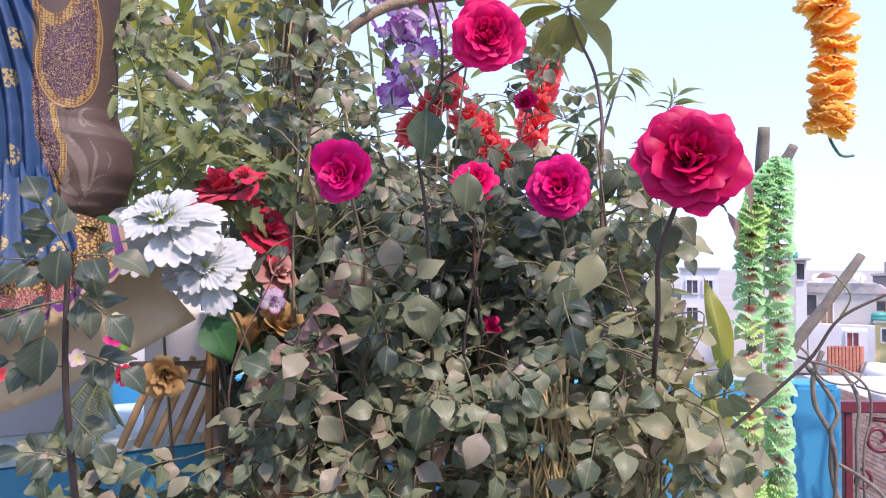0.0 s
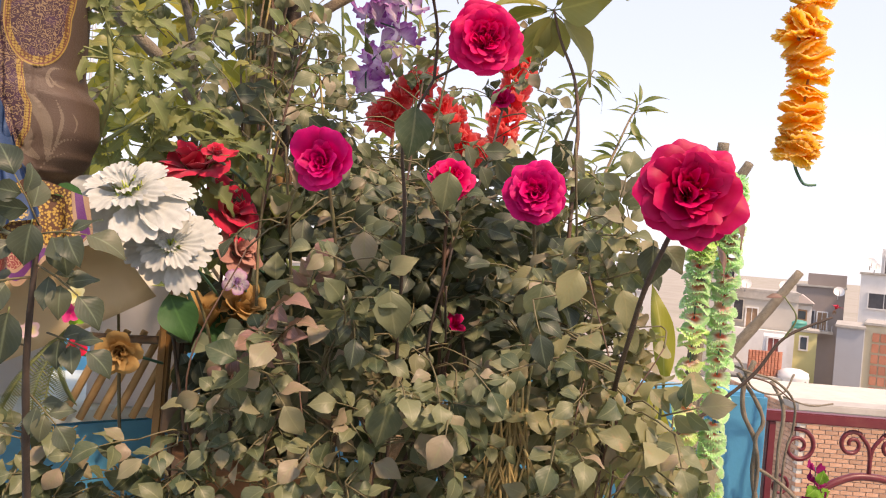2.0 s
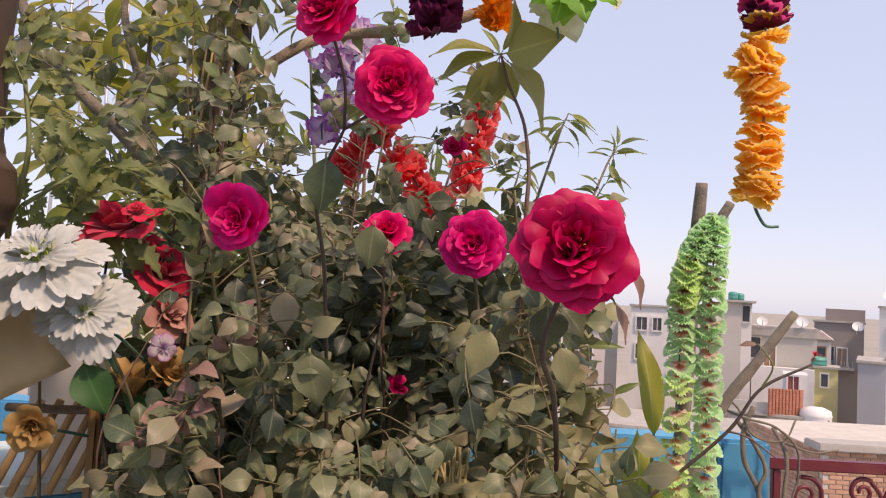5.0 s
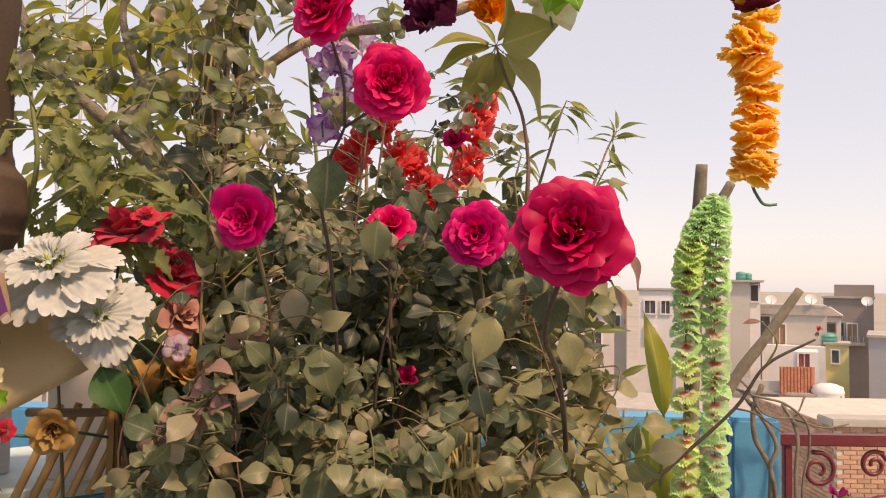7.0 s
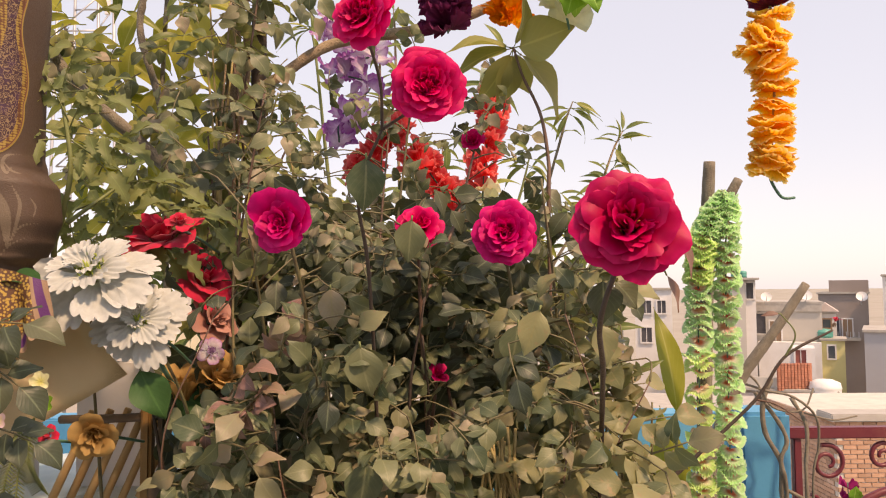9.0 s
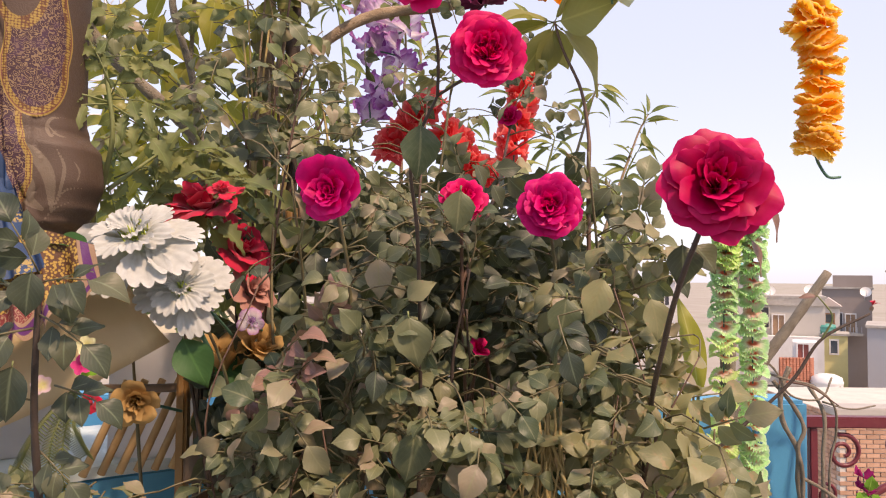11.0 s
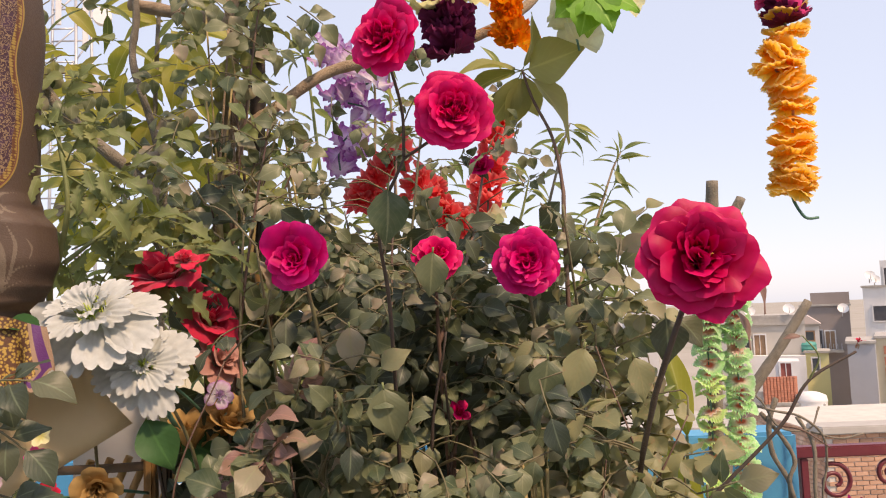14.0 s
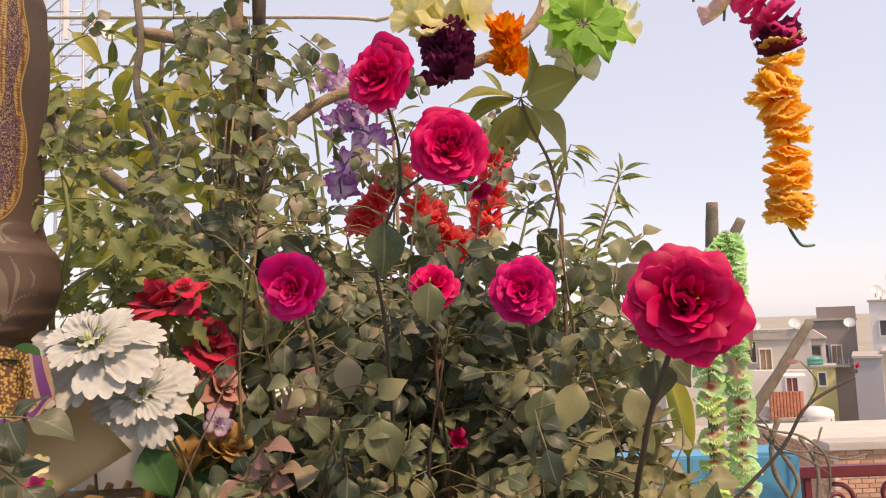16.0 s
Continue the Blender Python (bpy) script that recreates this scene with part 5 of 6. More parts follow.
leafb = [single(400 + k, 0.062, 0.05, CLOTH_LEAF, 0.2, 0.5, 0.45, 10, 0.1) for k in range(4)]
cl = thing("cloth_leaf_bunch", (0.255, 1.0, 1.86), "bright green cloth leaves with toothed edges", "artificial leaves")
for wx, wy, wz, s in ((-0.9, -0.2, 0.15, 1), (-0.6, -0.3, -0.5, 0.9), (-0.1, -0.4, -0.9, 1), (0.4, -0.4, -0.6, 1.1), (0.9, -0.2, -0.15, 1.2), (0.8, 0, 0.4, 1.1), (0.1, -0.3, 0.9, 1), (-0.6, 0, 0.7, 1), (0.2, 0.1, -1, 0.9)):
    sheaf(cl, leafb, "leaf", stand((0, 0, 0), (wx, wy, wz), (0.1, -0.9, 0.4), s))
part("stem", tube(bmesh.new(), [(0, 0, 0), (0.01, 0.06, 0.1), (0.02, 0.2, 0.22)], 0.002, 0.002, 5, 4), THREAD, cl)


# ---- artificial bouquet at the statue's side ----
def mum(at, face, radius, seed, label):
    """A white cloth chrysanthemum: rows of broad petals with scalloped tips."""
    ob = thing("white_chrysanthemum", at, label, "artificial flower", "white chrysanthemums")
    q = random.Random(seed)
    turn = Vector(face).normalized().to_track_quat("Z", "Y").to_matrix().to_4x4()
    for ring, (n, ln_, lift) in enumerate(((7, 1.0, 0), (6, 0.66, 22), (5, 0.4, 50))):
        shapes = []
        for k in range(3):
            ph, wide = q.uniform(0, 6), q.uniform(0.46, 0.58)

            def place(u, v, ln_=ln_, ph=ph, wide=wide):
                sd = 2 * u - 1
                lobe = abs(math.sin(u * 15.708)) ** 0.5
                reach = radius * ln_ * v * (1 - 0.14 * sd ** 4 - 0.07 * sd ** 2 + (0.1 * lobe - 0.05) * v ** 4)
                a = sd * wide * (0.5 + 0.5 * math.sin(min(1.0, v * 1.1) * 1.57)) * (1 + 0.13 * abs(math.sin(v * 12.5 + ph)) * v)
                lift_ = radius * (0.022 * math.cos(u * 31.416) * v * v + 0.03 * math.sin(v * 8 + sd * 3 + ph) * v + 0.16 * ln_ * sd * sd * v - 0.13 * ln_ * v ** 3)
                return Vector((reach * math.sin(a), reach * math.cos(a) + 0.002, lift_))
            shapes.append(mesh_of("petal", sheet(bmesh.new(), 25, 10, place), WHITE_PETAL))
        for k in range(n):
            p = new("petal", shapes[k % 3])
            p.parent = ob
            p.matrix_basis = turn @ pose(0, 0, 0.003 * ring, 0, 0, 360 * (k + 0.5 * (ring % 2)) / n + q.uniform(-8, 8)) @ pose(0, 0, 0, lift + q.uniform(-10, 8), q.uniform(-16, 16), 0) @ Matrix.Scale(q.uniform(0.84, 1.08), 4)
    bm = bmesh.new()
    for k in range(34):
        a, r = q.uniform(0, 6.28), radius * 0.2 * math.sqrt(q.random())
        tube(bm, [turn @ Vector((r * math.cos(a), r * math.sin(a), 0)), turn @ Vector((r * 1.3 * math.cos(a), r * 1.3 * math.sin(a), radius * q.uniform(0.16, 0.3)))], 0.0014, 0.0008, 4, 1)
    part("flower_heart", bm, MUM_HEART, ob, "pale green heart of small spikes")
    part("wire_stem", tube(bmesh.new(), [turn @ Vector((0, 0, -0.002)), (0.02, 0.05, -0.03), (0.03, 0.1, -0.06)], 0.002, 0.002, 5, 5), THREAD, ob)
    return ob


mum((-0.315, 0.87, 1.463), (-0.08, -0.66, 0.75), 0.072, 1, "white cloth chrysanthemum with scalloped petals")
mum((-0.268, 0.885, 1.409), (0.1, -0.9, 0.42), 0.051, 2, "white cloth chrysanthemum lower in the bouquet")


def cloth_rose(at, face, radius, material, counts, seed, label, loose=0.0, name="cloth_rose"):
    ob = thing(name, at, label, "artificial flower", "bouquet roses")
    bloom(ob, "bloom", (0, 0, 0), face, radius, material, counts, seed, "", loose)
    part("wire_stem", tube(bmesh.new(), [(0, 0.003, -0.006), (0.01, 0.04, -0.015), (0.02, 0.09, -0.03)], 0.002, 0.002, 5, 5), THREAD, ob)
    return ob


cloth_rose((-0.325, 0.905, 1.283), (0.25, -0.85, -0.3), 0.036, TAN_PETAL, [4, 5, 5], 31, "faded tan cloth rose with a dark heart", -2.4)
cloth_rose((-0.253, 0.99, 1.305), (0.1, -0.35, 0.9), 0.06, TAN_PETAL, [3, 4, 5], 32, "faded tan cloth rosebud", -6.0)
cloth_rose((-0.213, 1.0, 1.325), (0.35, -0.55, 0.7), 0.052, TAN_PETAL, [3, 4, 5], 33, "small tan cloth rosebud", -5.0)
cloth_rose((-0.272, 0.97, 1.505), (-0.15, -0.45, 0.85), 0.062, RED_PETAL, [3, 4, 5, 6], 34, "dark red velvet cloth rose", 0.0)
cloth_rose((-0.242, 1.01, 1.455), (0.75, -0.45, 0.5), 0.054, RED_PETAL, [3, 4, 5, 6], 35, "dark red velvet cloth rose", -0.4)
cloth_rose((-0.239, 0.93, 1.525), (0.2, -0.6, 0.7), 0.02, RED_PETAL, [3, 4, 4], 39, "small crimson cloth rose", -0.4)
cloth_rose((-0.222, 1.0, 1.405), (0.7, -0.5, 0.45), 0.042, ROSY_PETAL, [3, 4, 5], 36, "dusty pink cloth rose", 0.0)
cloth_rose((-0.212, 0.97, 1.368), (0.3, -0.9, 0.2), 0.02, LILAC_CLOTH, [4, 5], 37, "pale lilac cloth flower", 0.5)
cloth_rose((-0.36, 0.87, 1.285), (-0.3, -0.9, 0.2), 0.016, RED_PETAL, [4, 5], 38, "small dark red cloth flower", 0.2)
bl = thing("bouquet_leaves", (-0.27, 0.95, 1.36), "dark green glossy cloth leaves of the bouquet", "artificial leaves")
broad = [single(500 + k, 0.09, 0.058, DEEP_LEAF, 0.25, 0.4, 0.45, 10) for k in range(2)]
for x, y, z, wx, wy, wz, s in ((0.0, -0.06, 0.0, 0.45, -0.25, -0.8, 0.78), (0.0, 0.03, -0.04, 0.9, 0.2, -0.4, 0.9), (0.03, 0.05, -0.06, 0.5, 0.2, -1, 0.9), (-0.066, -0.135, 0.095, -1, 0.05, 0.16, 0.78)):
    sheaf(bl, broad, "leaf", stand((x, y, z), (wx, wy, wz), (0.1, -0.9, 0.5) if x > -0.05 else (0.1, -0.4, 0.92), s))
part("stem", tube(bmesh.new(), [(0, 0, 0), (0.02, 0.06, -0.08), (0.04, 0.1, -0.18)], 0.003, 0.003, 6, 4), THREAD, bl)
fern = thing("fern_sprig", (-0.36, 0.82, 1.30), "grey-green artificial fern sprig hanging down", "artificial leaves")
for ex, ez in ((-0.05, -0.075), (0.0, -0.115), (0.02, -0.06), (-0.02, -0.09)):
    bm = tube(bmesh.new(), [(0, 0.02, 0.01), (ex * 0.5, -0.01, ez * 0.45), (ex, 0, ez)], 0.0012, 0.0008, 4, 6)
    line = spline([(0, 0.02, 0.01), (ex * 0.5, -0.01, ez * 0.45), (ex, 0, ez)], 16)
    for p in line[3:]:
        for s in (-1, 1):
            tube(bm, [p, p + Vector((s * 0.009, -0.002, -0.006))], 0.0008, 0.0004, 4, 1)
    part("frond", bm, TOMATO_LEAF, fern)

garland("magenta_cloth_flower", [(1.355, 2.425, 0.82), (1.354, 2.42, 0.74), (1.35, 2.42, 0.65)], [ruffle(150 + k, 0.036 * (0.8 + 0.1 * k), 9, 0.35, 0.5, 0.15, DEEP_PINK) for k in range(4)], 0.2, "dark magenta cloth flower tied to the railing", tilt=35, seed=21)
rl = thing("cloth_leaf_bunch", (1.356, 2.40, 0.765), "green cloth leaf above the magenta flower", "artificial leaves")
for wx, wz in ((-0.7, -0.6), (0.5, -0.8), (0.1, 0.9)):
    sheaf(rl, leafb, "leaf", stand((0, 0, 0), (wx, -0.3, wz), (0, -0.9, 0.4), 0.9))

# ---- bamboo basket and its handle ----
bask = thing("bamboo_basket", (-0.335, 1.14, 1.147), "broken bamboo basket standing on the ledge", "basket")
for k in range(9):
    x = -0.115 + 0.021 * k
    part("slat", tube(bmesh.new(), [(x - 0.02, -0.06 + 0.01 * k, 0.0), (x + 0.035, -0.05 + 0.01 * k, 0.13)], 0.0058, 0.0054, 6, 3, 0.05, k), WOOD, bask)
part("rim", tube(bmesh.new(), [(-0.12, -0.06, 0.12), (0.0, -0.075, 0.125), (0.15, -0.03, 0.13)], 0.006, 0.006, 7, 5), DARK_WOOD, bask)
part("panel", boxed(-0.15, -0.01, 0.045, 0.05, 0.0, 0.19, 0.002), CARD, bask, "white paper behind the slats")
part("post", boxed(0.002, 0.017, -0.09, -0.07, -0.12, 0.16, 0.004), GOLD_WOOD, bask, "golden wooden post")
part("post", boxed(0.024, 0.034, -0.085, -0.07, -0.12, 0.16, 0.003), DARK_WOOD, bask, "dark wooden post")
crate = thing("wooden_tray", (-0.21, 1.08, 1.165), "dark wooden tray under the bouquet", "tray")
part("tray_floor", boxed(-0.1, 0.14, -0.05, 0.12, 0.0, 0.012, 0.003), DARK_WOOD, crate)
part("tray_side", boxed(-0.1, 0.14, -0.062, -0.052, -0.01, 0.03, 0.003), DARK_WOOD, crate)
solid("clay_pot", bmesh.ops.create_cone(bmt := bmesh.new(), cap_ends=True, segments=28, radius1=0.07, radius2=0.1, depth=0.5, matrix=Matrix.Translation((-0.2, 1.06, 0.88))) and bmt, TERRACOTTA, "brown clay pot behind the lower leaves", "pot")
# ---- white card box on the ledge, pedestal and statue ----
cb = thing("card_box", (-0.70, 1.075, 0), "plain grey-white card box on the ledge", "box", turn=(0, 0, 37))
part("box_body", boxed(-0.32, 0.2, 0.03, 0.2, 1.1475, 1.272, 0.002), CARD, cb)
part("box_flap", boxed(-0.32, -0.06, 0.024, 0.0285, 1.17, 1.27, 0.001), CARD, cb)


def pedestal():
    def place(u, v):
        a = Vector((-0.72, 0.78, 1.22)).lerp(Vector((-0.286, 0.9, 1.349)), u)
        a.z -= 0.045 * math.sin(u * 3.14)
        a.y -= 0.02 * math.sin(u * 3.14)
        b = Vector((-0.72, 0.86, 1.39)).lerp(Vector((-0.362, 0.94, 1.44)), u)
        p = a.lerp(b, min(v * 2, 1.0))
        p.y += 0.02 * math.sin(min(v * 2, 1) * 3.14) * -1
        if v > 0.5:
            p = b.lerp(Vector((b.x - 0.03, 1.2, b.z - 0.02)), (v - 0.5) * 2)
        return p
    bm = sheet(bmesh.new(), 24, 16, place)
    bmesh.ops.solidify(bm, geom=bm.faces[:], thickness=0.004)
    return bm


ped = solid("pedestal", pedestal(), CREAM, "cream board pedestal with small flowers stuck on", "pedestal")
for x, y, z, mtl, lab in ((-0.338, 0.83, 1.352, LEMON_CLOTH, "small yellow flower"), (-0.342, 0.83, 1.332, PINK_CLOTH, "small pink flower"), (-0.38, 0.826, 1.312, PALE_CLOTH, "small pale flower"), (-0.456, 0.806, 1.296, SCARLET_CLOTH, "small red flower"), (-0.47, 0.80, 1.28, PALE_CLOTH, "small cream flower"), (-0.342, 0.845, 1.327, CLOTH_LEAF, "small green leaf")):
    f = part("small_flower", ruffle(int(x * -1000), 0.0098, 5, 0.1, 0.3, 0.3, mtl), None, ped, lab)
    f.matrix_basis = Matrix.Translation((x, y - 0.02, z)) @ Vector((0.1, -1, 0.35)).to_track_quat("Z", "Y").to_matrix().to_4x4()


def robe_cloth():
    """The statue's printed robe: brown with pale scrolls, brocade bands edged in gold, blue pleats with gold motifs, a yellow hem."""
    m, t, ns, ln, b = nodes_of("printed_robe")

    def att(name):
        n = ns.new("ShaderNodeAttribute")
        n.attribute_name = name
        return n.outputs["Fac"]

    def cells(scale, stretch=(1, 1, 1), luck_=1.0):
        tc, mp, vo = ns.new("ShaderNodeTexCoord"), ns.new("ShaderNodeMapping"), ns.new("ShaderNodeTexVoronoi")
        mp.inputs["Scale"].default_value = stretch
        vo.inputs["Scale"].default_value, vo.inputs["Randomness"].default_value = scale, luck_
        ln.new(tc.outputs["Object"], mp.inputs[0])
        ln.new(mp.outputs[0], vo.inputs["Vector"])
        return vo.outputs["Distance"]

    fig = sums(t, "SINE", sums(t, "ADD", sums(t, "MULTIPLY", noisy(t, 170, 1, 0.4), 34.0), sums(t, "MULTIPLY", cells(200), 6.0)))
    brocade = mixed(t, ramp(t, fig, 0.25, 0.7), (0.045, 0.014, 0.022), (0.24, 0.155, 0.085))
    brocade = mixed(t, sums(t, "MULTIPLY", ramp(t, noisy(t, 60, 2), 0.5, 0.65), 0.45), brocade, (0.07, 0.025, 0.07))
    beads = mixed(t, ramp(t, cells(330, (1, 0.3, 1), 0.3), 0.6, 0.4), (0.12, 0.04, 0.016), (0.33, 0.215, 0.05))
    brown = mixed(t, ramp(t, noisy(t, 14, 4), 0.3, 0.7), (0.07, 0.043, 0.029), (0.092, 0.057, 0.038))
    col = mixed(t, ramp(t, att("sprig"), -0.05, 0.12), brown, (0.155, 0.115, 0.08))
    trim = att("trim")
    col = mixed(t, ramp(t, trim, 0.0003, -0.0003), col, beads)
    col = mixed(t, ramp(t, trim, -0.0014, -0.0017), col, (0.16, 0.045, 0.04))
    col = mixed(t, ramp(t, trim, -0.0022, -0.0026), col, beads)
    col = mixed(t, ramp(t, trim, -0.0075, -0.0079), col, brocade)
    lobe, inner = att("lobe"), att("inner")
    col = mixed(t, ramp(t, lobe, 1.005, 0.995), col, (0.34, 0.22, 0.055))
    col = mixed(t, ramp(t, lobe, 0.965, 0.955), col, (0.17, 0.05, 0.04))
    col = mixed(t, ramp(t, lobe, 0.94, 0.93), col, beads)
    col = mixed(t, ramp(t, lobe, 0.8, 0.79), col, brocade)
    col = mixed(t, ramp(t, inner, 1.3, 1.26), col, beads)
    col = mixed(t, ramp(t, inner, 1.0, 0.98), col, brown)
    spot = sums(t, "MULTIPLY", ramp(t, cells(21, (1.7, 0.2, 1.0), 0.35), 0.34, 0.3), ramp(t, cells(260), 0.62, 0.5))
    blue = mixed(t, ramp(t, noisy(t, 30, 4), 0.3, 0.7), (0.008, 0.036, 0.095), (0.013, 0.052, 0.135))
    blue = mixed(t, spot, blue, (0.36, 0.26, 0.09))
    col = mixed(t, ramp(t, att("blue"), 0.0006, -0.0006), col, blue)
    yellow = mixed(t, ramp(t, cells(330), 0.35, 0.55), (0.44, 0.28, 0.06), (0.1, 0.04, 0.018))
    red = mixed(t, ramp(t, fig, 0.1, 0.5), (0.2, 0.03, 0.03), (0.33, 0.2, 0.13))
    hem = att("hem")
    col = mixed(t, ramp(t, hem, 0.45, 0.55), col, yellow)
    col = mixed(t, ramp(t, hem, 1.45, 1.55), col, red)
    stripe = att("stripe")
    col = mixed(t, ramp(t, stripe, 0.35, 0.45), col, (0.3, 0.19, 0.12))
    col = mixed(t, ramp(t, stripe, 0.6, 0.7), col, (0.1, 0.02, 0.12))
    ln.new(col, b.inputs["Base Color"])
    ln.new(sums(t, "ADD", sums(t, "MULTIPLY", fig, 0.06), 0.62), b.inputs["Roughness"])
    bumped(t, b, sums(t, "ADD", fig, sums(t, "MULTIPLY", noisy(t, 900, 2), 1.5)), 0.15, 0.0006)
    return m


def track(table, z):
    for (z0, a), (z1, b) in zip(table, table[1:]):
        if z <= z1:
            f = max(0.0, (z - z0) / (z1 - z0))
            f = f * f * (3 - 2 * f)
            return a + (b - a) * f
    return table[-1][1]


# printed scrolls on the brown cloth: a line through each row's points, and its half width
SCROLLS = [([(-0.3766, 1.6014), (-0.392, 1.5978), (-0.3971, 1.5869), (-0.392, 1.5773), (-0.3873, 1.5842)], 0.0022),
           ([(-0.4271, 1.567), (-0.4074, 1.5528), (-0.3932, 1.5309), (-0.3894, 1.4968)], 0.0082),
           ([(-0.4184, 1.5364), (-0.4138, 1.52), (-0.4151, 1.5064), (-0.3997, 1.496)], 0.0072),
           ([(-0.4074, 1.4676), (-0.3894, 1.4941), (-0.3671, 1.5069)], 0.0016),
           ([(-0.3868, 1.5651), (-0.3766, 1.5446), (-0.3791, 1.5227), (-0.3855, 1.5023)], 0.0026),
           ([(-0.3663, 1.5528), (-0.3591, 1.5405), (-0.3619, 1.5268)], 0.0014),
           ([(-0.3881, 1.4954), (-0.3753, 1.5173), (-0.3522, 1.5227)], 0.0016),
           ([(-0.3958, 1.5896), (-0.3855, 1.5801), (-0.3722, 1.5773)], 0.0015),]
SCROLL_LINES = [(spline([(x, 0, z) for x, z in pts], 6), w) for pts, w in SCROLLS]


def sprig(x, z):
    """How far inside a printed scroll a place on the brown cloth lies: 1 on its line, 0 at its edge."""
    best = -2.0
    for line, w in SCROLL_LINES:
        n = len(line) - 1
        for k, p in enumerate(line):
            d = math.hypot(x - p.x, z - p.z)
            if d < 0.02:
                best = max(best, 1 - d / (w * (0.3 + 0.7 * math.sin(3.1416 * (k + 0.3) / (n + 0.6)))))
    return best


def statue():
    """A robed figure as one plain draped form: a lofted robe with pleats, without features."""
    edge = [(1.40, -0.408), (1.474, -0.41), (1.485, -0.397), (1.503, -0.387), (1.53, -0.379), (1.565, -0.382), (1.588, -0.398), (1.606, -0.402), (1.72, -0.402), (1.79, -0.398), (1.86, -0.403), (1.95, -0.438), (2.02, -0.49), (2.06, -0.56)]
    blue = [(1.40, -0.37), (1.469, -0.402), (1.5, -0.424), (1.512, -0.43), (1.538, -0.439), (1.567, -0.449), (1.604, -0.453), (1.68, -0.453), (1.8, -0.458), (2.1, -0.5)]
    trim = [(1.40, -0.43), (1.497, -0.424), (1.51, -0.417), (1.529, -0.411), (1.55, -0.411), (1.571, -0.42), (1.594, -0.424), (1.65, -0.43), (2.1, -0.48)]
    cx, nz, na = -0.57, 330, 240

    def put(u, v):
        a = radians(180 - 800 * u if u < 0.1 else 100 - 100 * (u - 0.1) / 0.65 if u < 0.75 else -180 * (u - 0.75) / 0.25)
        s0_ = max(0.0, min(1.0, (-0.385 - (cx + 0.2 * math.sin(a))) / 0.06))
        zb = 1.437 - 0.07 * s0_
        z = zb + (2.06 - zb) * v
        w = track(edge, z) - cx
        x = cx + w * math.sin(a) * (1 if a > 0 else 0.9)
        y = 0.905 - (0.085 + 0.03 * max(0, 1.5 - z) / 0.1) * min(1, w / 0.17) * math.copysign(abs(math.cos(a)) ** 0.65, math.cos(a))
        bx = track(blue, z)
        if x < bx + 0.004:
            f = min(1.0, (bx + 0.004 - x) / 0.008)
            y -= (0.006 * math.sin((x + 0.25 * (z - 1.5) ** 2 * 3) * 400) + 0.005) * f
        elif math.hypot((x + 0.53 * (y - 0.83) + 0.412) / 0.038, min(0.0, z - 1.65) / 0.053) < 1 or x < track(trim, z):
            y -= 0.0025
        return Vector((x, y, z))
    bm = sheet(bmesh.new(), na, nz, put)
    keep = [bm.verts.layers.float.new(n) for n in ("sprig", "trim", "lobe", "inner", "blue", "hem", "stripe")]
    l_sprig, l_trim, l_lobe, l_inner, l_blue, l_hem, l_stripe = keep
    for v in bm.verts:
        x, z = v.co.x + 0.53 * (v.co.y - 0.83), v.co.z      # the print runs on round the side
        v[l_sprig] = sprig(x, z)
        v[l_trim] = x - track(trim, z) if z < 1.65 else 0.1
        mid = -0.412 + 0.004 * math.sin((z - 1.66) * 55) * (z > 1.66)
        v[l_lobe] = math.hypot((x - mid) / 0.038, min(0.0, z - 1.65) / 0.053)
        v[l_inner] = math.hypot((x + 0.43) / 0.027, min(0.0, z - 1.755) / 0.05)
        v[l_blue] = x - track(blue, z)
        v[l_hem] = 0.0 if z > 1.462 - 0.07 * max(0.0, min(1.0, (-0.385 - x) / 0.06)) else 1.0
    # two falls of cloth over the foot: a gold hem with a purple stripe, and blue pleats above it
    top = spline([(-0.60, 0.785, 1.43), (-0.479, 0.785, 1.427), (-0.42, 0.79, 1.44), (-0.39, 0.80, 1.47), (-0.333, 0.815, 1.456)], 12)
    low_ = spline([(-0.60, 0.765, 1.33), (-0.477, 0.77, 1.343), (-0.403, 0.785, 1.356), (-0.361, 0.797, 1.381), (-0.325, 0.81, 1.412)], 12)

    def fall(u, v):
        i = min(int(u * (len(top) - 1)), len(top) - 2)
        f = u * (len(top) - 1) - i
        p = top[i].lerp(top[i + 1], f).lerp(low_[i].lerp(low_[i + 1], f), v)
        p.y += 0.007 * math.sin(u * 38 + v * 2) * (0.3 + v) - 0.006
        p.z += 0.006 * math.sin(u * 60) * v
        return p

    def pleats(u, v):
        a = Vector((-0.60, 0.835, 1.62)).lerp(Vector((-0.44, 0.842, 1.53)), u)
        b = Vector((-0.60, 0.745, 1.36)).lerp(Vector((-0.36, 0.775, 1.432)), u)
        p = a.lerp(b, v)
        p.y += 0.006 * math.sin(u * 60 + 1.5 * v) * min(1.0, 4 * v)
        return p
    for place, nu, nv in ((fall, 110, 40), (pleats, 150, 60)):
        n = len(bm.verts)
        sheet(bm, nu, nv, place)
        bm.verts.ensure_lookup_table()
        for k in range(n, len(bm.verts)):
            v, i, j = bm.verts[k], (k - n) % (nu + 1) / nu, (k - n) // (nu + 1) / nv
            v[l_sprig], v[l_trim], v[l_lobe], v[l_inner], v[l_blue] = -1, 0.1, 2, 2, -0.1
            if place is fall:
                rim = min((1 - j) * 0.07, (1 - i) * 0.2)
                v[l_hem] = 2.0 if i < 0.72 and j > 0.62 else 1.0
                v[l_stripe] = 1.0 if 0.004 < rim < 0.0095 else 0.5 if rim < 0.013 else 0.0
    return bm


